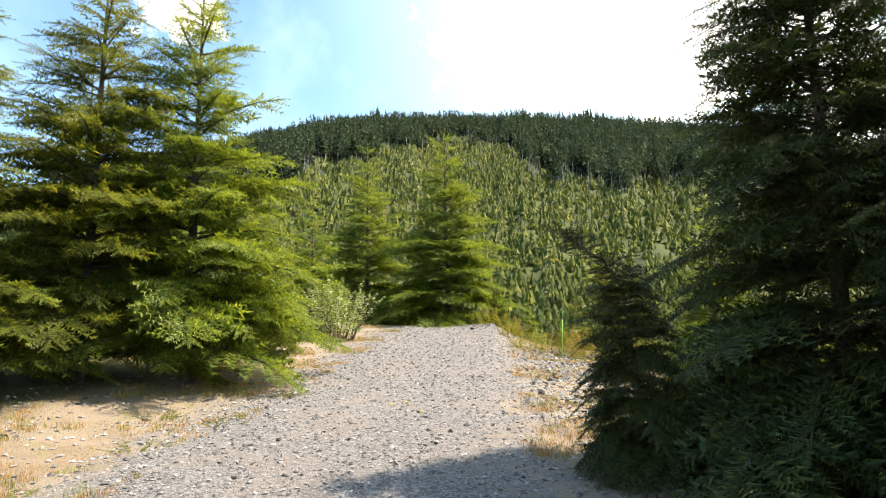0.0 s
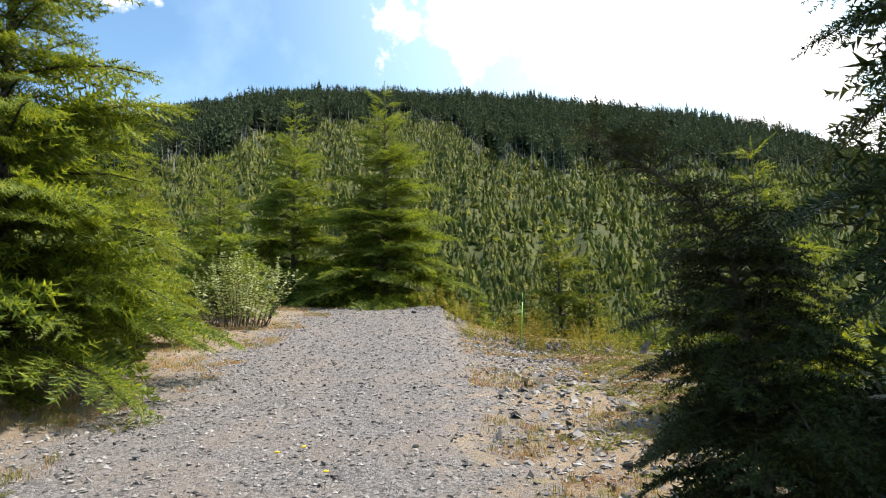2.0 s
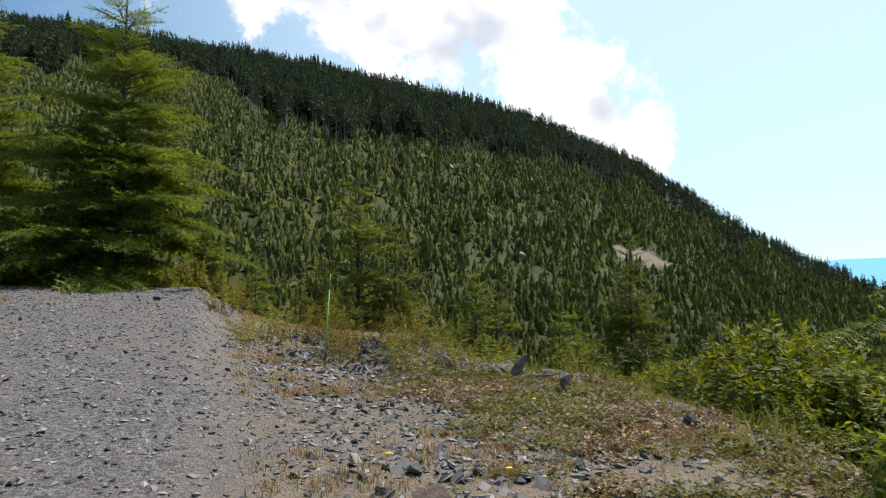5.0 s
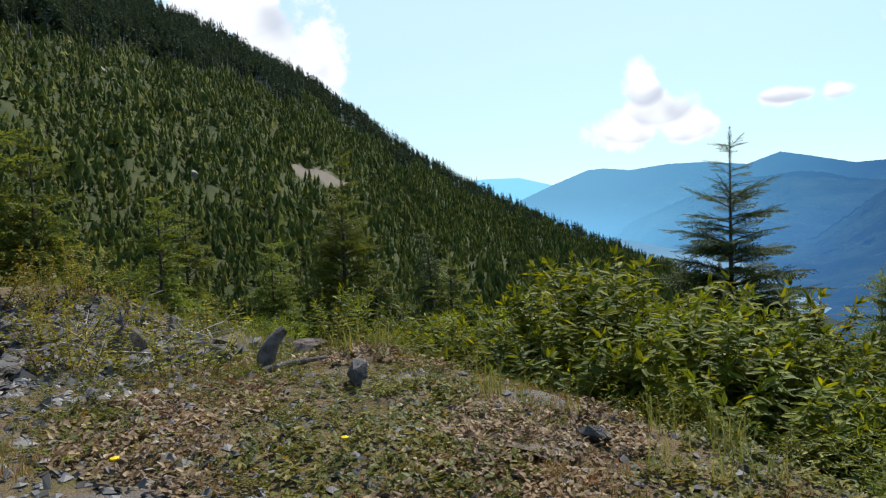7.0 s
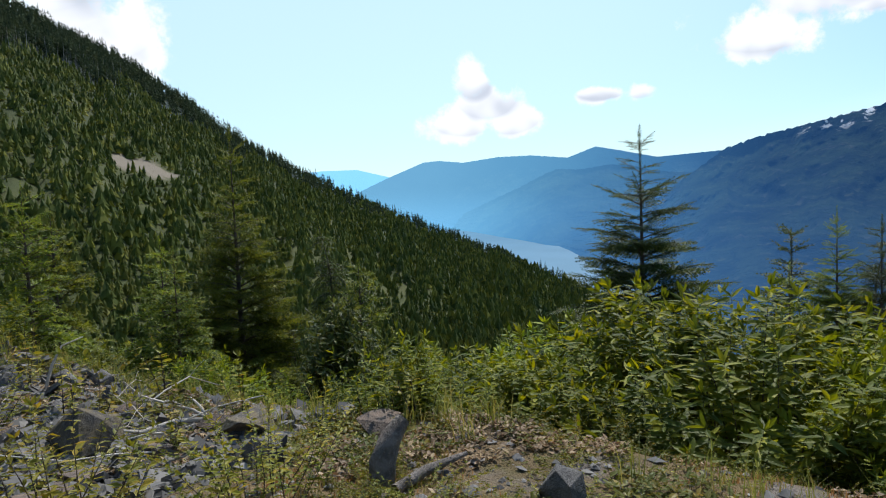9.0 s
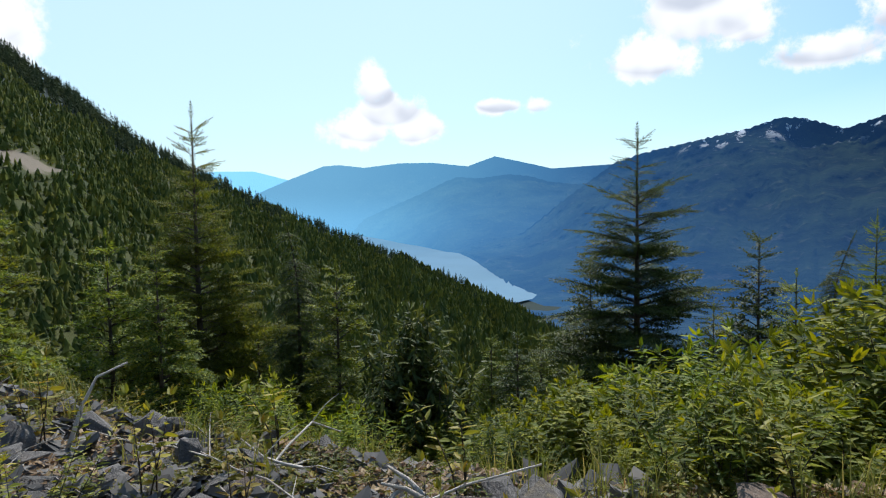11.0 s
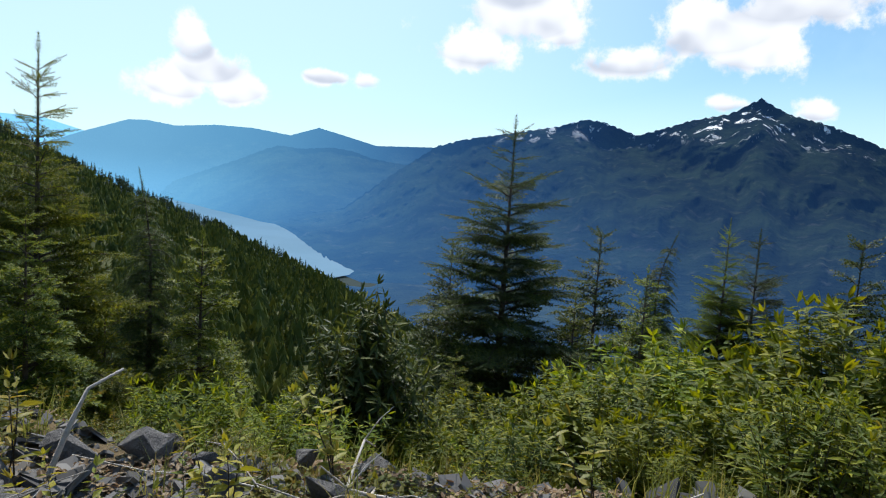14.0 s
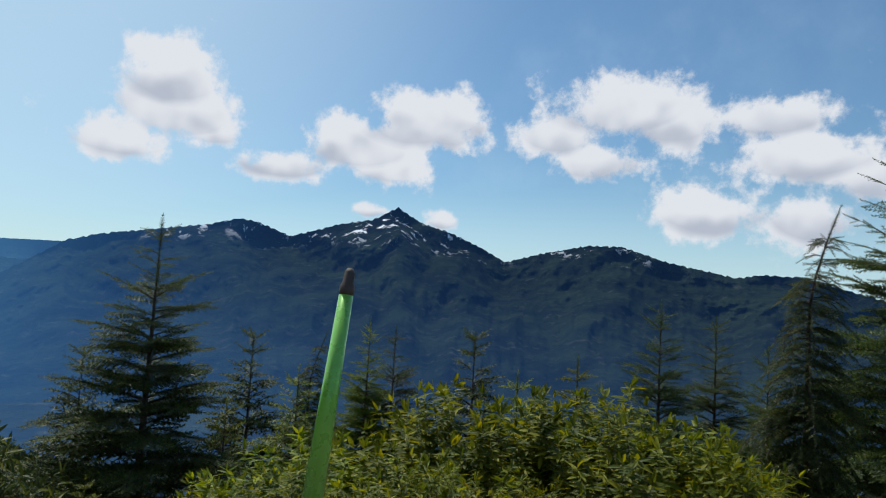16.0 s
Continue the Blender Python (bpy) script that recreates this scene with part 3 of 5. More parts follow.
tagged(new("backdrop_valley_floor", valley_floor()), "hazy wooded valley floor beside the lake", "valley", kind="structure")


# ---- far woods ----
def tuft_tree(count, spread, bare, seed, power=0.8):
    """A small conifer one unit high: ragged drooping boughs set round a thin stem."""
    g = np.random.default_rng(seed)
    V, F = [], []
    for k in range(count):
        t = bare + (0.94 - bare) * (k / count) ** 1.1
        a = 2.4 * k + g.uniform(-0.4, 0.4)
        rad = spread * (1 - t) ** power * g.uniform(0.7, 1.25) + 0.015
        half = g.uniform(0.3, 0.5)
        s = len(V)
        V.append((0, 0, t + 0.13 * (1 - t) + 0.02))
        for sg in (-1, 1):
            q = rad * g.uniform(0.75, 1.1)
            V.append((math.cos(a + sg * half) * q, math.sin(a + sg * half) * q, t - g.uniform(-0.05, 0.09)))
        F.append((s, s + 1, s + 2))
    s = len(V)
    V += [(0.02, 0, 0.82), (-0.012, 0.018, 0.82), (-0.012, -0.018, 0.82), (0, 0, 1.03)]
    F += [(s, s + 1, s + 3), (s + 1, s + 2, s + 3), (s + 2, s, s + 3)]
    if bare > 0.1:
        s = len(V)
        V += [(0.018, 0, -0.05), (-0.010, 0.016, -0.05), (-0.010, -0.016, -0.05), (0, 0, 0.8)]
        F += [(s, s + 1, s + 3), (s + 1, s + 2, s + 3), (s + 2, s, s + 3)]
    return np.array(V, float), np.array(F)


def cone_tree(layers, sides, spread, seed):
    """A small conifer one unit high: ragged stacked skirts of boughs."""
    g = np.random.default_rng(seed)
    V, F = [], []
    for l in range(layers):
        z0 = l / layers * 0.96
        z1 = min(1.0, z0 + 1.7 / layers) if l < layers - 1 else 1.02
        rad = spread * (1 - 0.84 * l / layers)
        s = len(V)
        for k in range(sides):
            t = 2 * math.pi * (k + 0.4 * l + g.uniform(-0.3, 0.3)) / sides
            q = rad * (g.uniform(0.85, 1.2) if k % 2 else g.uniform(0.45, 0.65))
            V.append((math.cos(t) * q, math.sin(t) * q, z0 - (0.06 if k % 2 else -0.05)))
        V.append((g.normal(0, 0.02), g.normal(0, 0.02), z1))
        F += [(s + k, s + (k + 1) % sides, s + sides) for k in range(sides)]
    return np.array(V, float), np.array(F)


def mixed_wood(kinds, rot, loc):
    """Trees of several templates as one set of verts and faces."""
    V, F, start = [], [], 0
    for k, kind in enumerate(kinds):
        v, f = batch(kind, rot[k::len(kinds)], loc[k::len(kinds)])
        V.append(v), F.append(f + start)
        start += len(v)
    return np.concatenate(V), np.concatenate(F)


YOUNG_FAR = [cone_tree(3, 6, 0.36, 300), cone_tree(4, 6, 0.30, 301), cone_tree(3, 8, 0.44, 302), cone_tree(4, 6, 0.38, 303)]
OLD_FAR = [tuft_tree(20, sp, ba, 310 + k, 0.75) for k, (sp, ba) in enumerate(((0.17, 0.3), (0.21, 0.22), (0.14, 0.42), (0.24, 0.15)))]


def upright(n, h, w):
    a = rng.uniform(0, 2 * math.pi, n)
    c, s = np.cos(a), np.sin(a)
    m = np.zeros((n, 3, 3))
    m[:, 0, 0], m[:, 0, 1], m[:, 1, 0], m[:, 1, 1], m[:, 2, 2] = c * w, -s * w, s * w, c * w, h
    m[:, 0, 2], m[:, 1, 2] = rng.normal(0, 0.05, n) * h, rng.normal(0, 0.05, n) * h
    return m


def band(b):
    """Height in degrees of the old forest below the hill's skyline."""
    return np.interp(b, [-85, -60, -46, -36, -26, -19, -12, -7, -3.5, -1, 2, 8, 14, 22, 40], [0.6, 1.0, 1.5, 2.6, 4.2, 4.6, 5.8, 5.6, 5.2, 3.0, 2.4, 2.8, 3.8, 4.6, 4.6])


def scatter_hill(n):
    r = np.sqrt(rng.uniform(48 ** 2, 530 ** 2, n))
    b = rng.uniform(-100, 48, n)
    keep = r < table(RIDGE_R, b) * 1.03
    r, b = r[keep], b[keep]
    x, y = polar(b, r)
    z = height(x, y)
    e = np.degrees(np.arctan2(z - 1.2, r))
    top = np.interp(b, RIDGE_B, RIDGE_E)
    old = (top - e < band(b) + 0.9 * lumps(b, r / 30, 1.4, 2) + 0.5 * lumps(b, r / 30, 0.5, 4)) & (r > 90)
    return x, y, z, b, r, old


x, y, z, b, r, old = scatter_hill(82000)
gap = np.hypot(x - 131, y - 184) < 10
young = ~old & ~gap
n = int(young.sum())
hh = (1.3 + 3.6 * rng.uniform(0, 1, n) ** 1.3) * (1 + 0.3 * lumps(x[young], y[young], 14, 2)) * np.interp(r[young], [48, 120, 500], [0.75, 0.9, 1.05])
v, f = mixed_wood(YOUNG_FAR, upright(n, hh, hh * rng.uniform(0.85, 1.3, n)), np.stack([x, y, z], -1)[young])
tagged(new("young_plantation", mesh_of("young_plantation", v, f, HILL_NEEDLE)), "dense young green conifers covering the hillside", "trees", kind="stuff")
pick = np.flatnonzero(old)
rows = np.flatnonzero(rng.uniform(size=len(pick)) < 0.6)
pick = pick[rows]
n = len(pick)
canopy = np.maximum(table(CANOPY, b[pick]), 5)
hh = canopy * (0.4 + 0.8 * rng.uniform(0, 1, n) ** 0.8) * (1.0 + 0.22 * lumps(b[pick], r[pick] / 30, 0.9, 6))
v, f = mixed_wood(OLD_FAR, upright(n, hh, hh * rng.uniform(0.8, 1.4, n)), np.stack([x, y, z], -1)[pick])
tagged(new("old_forest", mesh_of("old_forest", v, f, FOREST_NEEDLE)), "dark tall conifer forest along the hill's crest", "trees", kind="stuff")
b, r = rng.uniform(-90, 30, 6500), rng.uniform(44, 150, 6500)
x, y = polar(b, r)
hh = rng.uniform(1.2, 3.2, 6500)
v, f = mixed_wood([cone_tree(5, 8, 0.36 + 0.04 * k, 320 + k) for k in range(3)], upright(6500, hh, hh), np.stack([x, y, height(x, y)], -1))
tagged(new("ravine_thicket", mesh_of("ravine_thicket", v, f, HILL_NEEDLE)), "low young green conifers filling the ravine", "trees", kind="stuff")
b, r = rng.uniform(-165, -78, 9000), np.sqrt(rng.uniform(45 ** 2, 430 ** 2, 9000))
x, y = polar(b, r)
hh = rng.uniform(1.6, 4.5, 9000)
v, f = mixed_wood(YOUNG_FAR, upright(9000, hh, hh), np.stack([x, y, height(x, y)], -1))
tagged(new("valley_side_woods", mesh_of("valley_side_woods", v, f, HILL_NEEDLE)), "dense young green conifers below the lookout", "trees", kind="stuff")
# bleached dead trunks at the lower edge of the old forest
bb = rng.uniform(-36, 32, 700)
rr = np.array([520.0] * 700)
for k in range(700):
    line = np.linspace(150, table(RIDGE_R, bb[k]), 60)
    px, py = polar(bb[k], line)
    el = np.degrees(np.arctan2(height(px, py) - 1.2, line))
    hit = np.flatnonzero(np.interp(bb[k], RIDGE_B, RIDGE_E) - el < band(bb[k]) + 0.3)
    rr[k] = line[hit[0]] if len(hit) else table(RIDGE_R, bb[k])
px, py = polar(bb, rr + rng.uniform(-14, 45, 700))
stem = (np.array([(1, 0, 0), (-0.5, 0.87, 0), (-0.5, -0.87, 0), (0, 0, 1.0)], float), np.array([(0, 1, 3), (1, 2, 3), (2, 0, 3)]))
v, f = batch(stem, upright(700, rng.uniform(4, 12, 700), rng.uniform(0.12, 0.24, 700)), np.stack([px, py, height(px, py) - 0.3], -1))
tagged(new("dead_trunks", mesh_of("dead_trunks", v, f, SNAG)), "bleached dead tree trunks below the old forest", "dead trees", kind="stuff")


# ---- conifers ----
def spray(pairs, wide, lift, thick):
    """A twig one unit long along x with slim needle tufts to both sides and above."""
    V, F = [], []
    for k in range(pairs):
        t = 0.04 + 0.92 * k / pairs
        reach = wide * (0.5 + 0.5 * math.sin(math.pi * min(1, t * 1.1 + 0.2))) * (1.12 if k % 3 else 0.8)
        for sgn in (-1, 1):
            s = len(V)
            V += [(t, 0, 0), (t + thick / pairs, sgn * 0.012, 0), (t + 0.7 / pairs + reach * 0.6, sgn * reach, lift * 0.6 * ((k * 2 + (sgn > 0)) % 3 - 1.2))]
            F.append((s, s + 1, s + 2))
        if k % 2 == 0:
            s = len(V)
            V += [(t, 0, 0), (t + thick / pairs, 0, 0), (t + reach * 0.6, 0.03 * (-1) ** (k // 2), reach * 0.6)]
            F.append((s, s + 1, s + 2))
    s = len(V)
    V += [(0.88, -0.03, 0), (0.88, 0.03, 0), (1.08, 0, 0.03)]
    F.append((s, s + 1, s + 2))
    return np.array(V, float), np.array(F)


SPRAY_NEAR, SPRAY_MID = spray(15, 0.17, 0.12, 0.85), spray(6, 0.25, 0.13, 0.85)


def conifer_meshes(key, h, radius, seed, gap=0.2, per=5, droop=0.35, rise=0.45, first=0.08, step=0.11, twig=0.40, mid=False, power=0.85, lean=(0, 0), nod=0.0, mat=NEEDLE):
    g = np.random.default_rng(seed)

    def stem(z):
        t = z / h
        return np.array([lean[0] * t ** 2 + nod * max(0, t - 0.72) ** 1.5 * -9, lean[1] * t ** 2, z - abs(nod) * max(0, t - 0.8) * 1.4])

    trunk_r = 0.012 * h + 0.012
    wood = [[(tuple(stem(z)), max(0.006, trunk_r * (1 - z / h) ** 0.9)) for z in np.linspace(-0.3, h, 14)]]
    fw, up, loc, size = [], [], [], []
    z = first * h
    while z < h * 0.985:
        t = z / h
        count = max(2, int(round(per * g.uniform(0.75, 1.25) * (1 if t < 0.8 else 0.7))))
        a0 = g.uniform(0, 6.28)
        for k in range(count):
            a = a0 + 6.283 * k / count + g.normal(0, 0.25)
            L = (radius * (1 - t) ** power * g.uniform(0.42, 1.22) + 0.05 * h ** 0.5) * (0.75 + 0.25 * min(1, t / 0.12))
            d = np.array([math.cos(a), math.sin(a), 0.0])
            up0 = rise * (0.25 + t * 1.3) * g.uniform(0.5, 1.4)
            zz = z + g.uniform(-0.6, 0.6) * gap
            base = stem(zz)

            def spot(s):
                return base + d * L * s * (1 - 0.08 * s) + np.array([0, 0, L * (up0 * s - droop * (1 - 0.6 * t) * 1.5 * s * s)])

            wood.append([(tuple(spot(s)), max(0.003, 0.014 * L * (1 - s) + 0.003)) for s in (0, 0.35, 0.7, 1.0)])
            m = max(3, int(L / step))
            side = np.array([-d[1], d[0], 0.0])
            for i in range(m):
                s = 0.10 + 0.9 * (i + g.uniform(0, 0.8)) / m
                p, q = spot(min(s, 1.0)), spot(min(s + 0.05, 1.05))
                ax = (q - p) / (np.linalg.norm(q - p) + 1e-9)
                reach = twig * L * (1 - s) ** 0.8 * g.uniform(0.7, 1.2) + 0.10 * (h / 5) ** 0.5 * g.uniform(0.8, 1.3)
                for sg in (-1, 1):
                    v = ax * g.uniform(0.55, 0.95) + side * sg * g.uniform(0.6, 1.0) + np.array([0, 0, g.uniform(-0.38, 0.05)])
                    fw.append(v), up.append((g.normal(0, 0.3), g.normal(0, 0.3), 1)), loc.append(p), size.append(reach)
                if i % 2 == 0:
                    fw.append(ax + np.array([0, 0, g.uniform(-0.1, 0.3)])), up.append((0, 0, 1)), loc.append(p), size.append(reach * 0.8)
            e = spot(1.0)
            fw.append(e - spot(0.9)), up.append((0, 0, 1)), loc.append(e - (e - spot(0.9)) * 0.5), size.append(0.12 * (h / 4) ** 0.5 + 0.06)
        z += gap * g.uniform(0.75, 1.25) * (1.0 if t < 0.75 else 1.35)
    for z in np.linspace(h * 0.86, h * 1.0, 6):
        fw.append(stem(h) - stem(h * 0.93)), up.append((g.normal(), g.normal(), 0.1)), loc.append(stem(z)), size.append(0.05 * h * 0.9)
    size = np.array(size)
    rot = basis(np.array(fw, float), np.array(up, float)) * size[:, None, None]
    v, f = batch(SPRAY_MID if mid else SPRAY_NEAR, rot, np.array(loc, float))
    return (mesh_of(key + "_trunk", *tubes(wood[:1], 7), BARK, True), mesh_of(key + "_crown", v, f, mat),
            mesh_of(key + "_limbs", *tubes(wood[1:], 4), BARK, True))


def tree(meshes, x, y, label, turn=0.0, size=1.0, group="", sink=0.0, name="conifer", z=None, category="tree", wide=1.0):
    root = new(name)
    root.empty_display_size = 0.2
    root.matrix_basis = pose(x, y, float(height(x, y)) - sink if z is None else z, 0, 0, turn) @ Matrix.Diagonal((size * wide, size * wide, size, 1))
    part("trunk", meshes[0], root)
    tagged(part("crown", meshes[1], root), kind="stuff")
    tagged(part("limb_wood", meshes[2], root), kind="stuff")
    return tagged(root, label, category, group)


FULL = conifer_meshes("full", 6.6, 2.35, 11, gap=0.21, per=6, step=0.11, droop=0.26, rise=0.46, twig=0.43)
FULL_B = conifer_meshes("full_b", 6.0, 2.15, 12, gap=0.22, per=6, step=0.115, droop=0.28, rise=0.44, twig=0.43)
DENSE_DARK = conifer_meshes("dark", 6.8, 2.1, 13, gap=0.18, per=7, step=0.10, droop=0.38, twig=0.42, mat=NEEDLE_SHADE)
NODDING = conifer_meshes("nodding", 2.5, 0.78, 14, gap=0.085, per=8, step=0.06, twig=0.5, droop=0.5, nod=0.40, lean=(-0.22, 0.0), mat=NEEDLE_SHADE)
SMALL = conifer_meshes("small", 3.0, 1.25, 15, gap=0.17, per=6, step=0.075, rise=0.55, power=0.95, twig=0.52)
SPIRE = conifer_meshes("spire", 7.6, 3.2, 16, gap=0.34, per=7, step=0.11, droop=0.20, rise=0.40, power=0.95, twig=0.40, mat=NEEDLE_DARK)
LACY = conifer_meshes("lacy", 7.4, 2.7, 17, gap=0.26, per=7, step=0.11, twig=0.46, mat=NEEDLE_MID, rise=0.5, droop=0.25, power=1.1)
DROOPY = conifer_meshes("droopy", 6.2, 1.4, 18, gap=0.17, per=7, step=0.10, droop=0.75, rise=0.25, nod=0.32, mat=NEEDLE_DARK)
YOUNG = [conifer_meshes("young%d" % k, 3.4, 1.15, 30 + k, gap=0.19, per=6, step=0.12, twig=0.52, mid=True, rise=0.5, mat=m) for k, m in enumerate((NEEDLE, NEEDLE, NEEDLE_DARK, HILL_NEEDLE))]

BIG_LABEL = "tall bushy green conifer beside the gravel track"
tree(FULL, -4.4, 10.2, BIG_LABEL, 20, 1.06, "conifers by the track")
tree(FULL_B, -5.7, 9.6, BIG_LABEL, 140, 1.15, "conifers by the track")
tree(FULL, -7.0, 8.2, BIG_LABEL, 310, 0.95, "conifers by the track")
tree(FULL_B, -7.6, 12.2, BIG_LABEL, 250, 1.0, "conifers by the track")
tree(SMALL, -4.6, 13.8, "young green conifer beside the gravel track", 30, 1.0)
tree(SMALL, -5.6, 15.8, "young green conifer beside the gravel track", 130, 1.1)
tree(SMALL, -4.9, 18.6, "young green conifer beside the gravel track", 230, 1.25)
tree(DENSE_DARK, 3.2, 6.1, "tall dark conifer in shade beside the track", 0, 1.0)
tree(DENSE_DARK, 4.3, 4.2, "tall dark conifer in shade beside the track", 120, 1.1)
# unseen tree, added to keep the sun off the two before it
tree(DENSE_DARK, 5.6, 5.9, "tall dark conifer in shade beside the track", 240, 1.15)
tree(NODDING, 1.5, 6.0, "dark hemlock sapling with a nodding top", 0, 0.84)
tree(SMALL, 3.28, 9.6, "slim young conifer on the rocky verge", 70, 0.88)
TWIN_LABEL = "dense green conifer at the end of the track"
FULL_MID, FULL_B_MID = [(ms[0], ms[1].copy(), ms[2]) for ms in (FULL, FULL_B)]
for ms in (FULL_MID, FULL_B_MID):
    ms[1].materials[0] = NEEDLE_MID
# full crowns copied with darker needles, the shade of their near side painted in
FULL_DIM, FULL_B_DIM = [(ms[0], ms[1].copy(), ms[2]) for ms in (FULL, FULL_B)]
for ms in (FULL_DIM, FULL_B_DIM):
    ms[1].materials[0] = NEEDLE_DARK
tree(FULL_MID, -1.45, 23.6, TWIN_LABEL, 200, 1.13, "conifers at the track's end", z=0.95, wide=1.2)
tree(FULL_B_MID, -4.6, 25.0, TWIN_LABEL, 60, 1.27, "conifers at the track's end", z=0.9)
tree(SMALL, 0.3, 23.2, "young green conifer at the end of the track", 10, 0.55)
tree(SMALL, 1.4, 24.0, "young green conifer at the end of the track", 110, 0.6)
tree(SMALL, -6.6, 22.5, "young green conifer at the end of the track", 210, 1.1)
tree(SPIRE, 19.14, 17.18, "dark conifer with a bare spire on the slope", 0, 1.13, z=-5.6, wide=1.15)
tree(LACY, 12.85, 25.57, "slender feathery conifer on the slope", 40, 1.1, z=-4.9)
tree(DROOPY, 15.87, 25.1, "hemlock with a drooping tip on the slope", 0, 1.1, z=-5.6)
tree(DROOPY, 26.7, 11.34, "hemlock with a drooping tip on the slope", 90, 1.15, z=-7.0)
tree(LACY, 15.47, 12.83, "slender feathery conifer on the slope", 100, 0.62, z=-3.6)


def by_bearing(b, r):
    return CX + 0.8 - math.sin(math.radians(b)) * r, CY + 4.5 + math.cos(math.radians(b)) * r


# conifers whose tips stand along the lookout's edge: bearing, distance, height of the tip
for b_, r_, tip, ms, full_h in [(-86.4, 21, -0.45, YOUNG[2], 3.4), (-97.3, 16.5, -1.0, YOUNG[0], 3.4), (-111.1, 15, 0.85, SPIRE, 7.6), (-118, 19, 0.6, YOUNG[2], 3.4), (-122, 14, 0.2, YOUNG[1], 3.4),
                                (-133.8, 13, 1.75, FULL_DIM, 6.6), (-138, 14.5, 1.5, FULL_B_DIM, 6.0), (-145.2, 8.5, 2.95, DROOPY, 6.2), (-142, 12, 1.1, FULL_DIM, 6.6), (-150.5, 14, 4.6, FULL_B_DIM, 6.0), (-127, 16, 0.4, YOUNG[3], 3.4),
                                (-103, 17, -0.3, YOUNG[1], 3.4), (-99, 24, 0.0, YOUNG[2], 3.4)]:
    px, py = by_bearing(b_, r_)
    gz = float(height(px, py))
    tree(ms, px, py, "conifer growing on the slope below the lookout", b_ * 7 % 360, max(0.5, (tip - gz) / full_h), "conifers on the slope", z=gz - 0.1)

# young conifers just beyond the brow at the track's end: place and height of the tip
for k, (px, py, tip) in enumerate([(4.6, 27.5, 5.0), (5.5, 26.6, 3.4), (6.7, 23.4, 2.1), (3.4, 26.2, 2.5), (7.8, 24.6, 1.7), (2.6, 25.2, 1.9)]):
    gz = float(height(px, py))
    tree(YOUNG[(0, 3)[k % 2]], px, py, "young green conifer at the end of the track", k * 71, (tip - gz) / 3.4, "young conifers past the brow", z=gz - 0.1, name="young_conifer")

g = np.random.default_rng(5)
count = 0
while count < 150:
    b_, r_ = g.uniform(-152, 14), math.sqrt(g.uniform(9.5 ** 2, 52 ** 2))
    px, py = CX - math.sin(math.radians(b_)) * r_, CY + math.cos(math.radians(b_)) * r_
    if px < edge_x(py) + 2.5 and py < 27:
        continue
    gz = float(height(px, py))
    lim = 1.2 + r_ * math.tan(math.radians(-9.5 if b_ < -60 else -3 + 0.09 * (b_ + 60)))
    hgt = min(g.uniform(2.0, 5.0), lim - gz)
    if hgt < 1.2:
        continue
    tree(YOUNG[count % 4], px, py, "young green conifer growing on the slope", g.uniform(0, 360), hgt / 3.4, "young conifers on the slope", z=gz - 0.05, name="young_conifer")
    count += 1


# ---- broad-leaved shrubs and plants ----
def leaf(wide, fold=0.12, curl=0.12):
    """A pointed leaf one unit long along x, folded along its rib and curling down."""
    pts = [(0, 0, 0), (0.3, wide, fold * wide * 2), (0.3, -wide, fold * wide * 2), (0.35, 0, -0.01), (0.7, wide * 0.75, -curl * 0.4 + fold * wide), (0.7, -wide * 0.75, -curl * 0.4 + fold * wide), (0.72, 0, -curl * 0.5), (1, 0, -curl)]
    return np.array(pts, float), np.array([(0, 3, 1), (0, 2, 3), (1, 3, 4), (3, 6, 4), (2, 5, 3), (3, 5, 6), (4, 6, 7), (5, 7, 6)])


def shoots(g, n, spread, tall, bend=0.5):
    out = []
    for k in range(n):
        a, rad = g.uniform(0, 6.28), math.sqrt(g.uniform(0, 1))
        foot = np.array([math.cos(a) * rad * spread[0] * 0.55, math.sin(a) * rad * spread[1] * 0.55, 0.0])
        L = tall * g.uniform(0.72, 1.0) * (1 - 0.45 * rad ** 2)
        tip = foot * (1 + bend * 1.5) + np.array([g.normal(0, 0.12), g.normal(0, 0.12), L])
        mid = (foot + tip) / 2 + np.array([g.normal(0, 0.06), g.normal(0, 0.06), 0.12 * L])
        out.append((foot, mid, tip))
    return out


SMALL_LEAF_MESH = (np.array([(0, 0, 0), (0.4, 0.2, 0.04), (0.4, -0.2, 0.04), (1, 0, -0.1)], float), np.array([(0, 3, 1), (0, 2, 3)]))


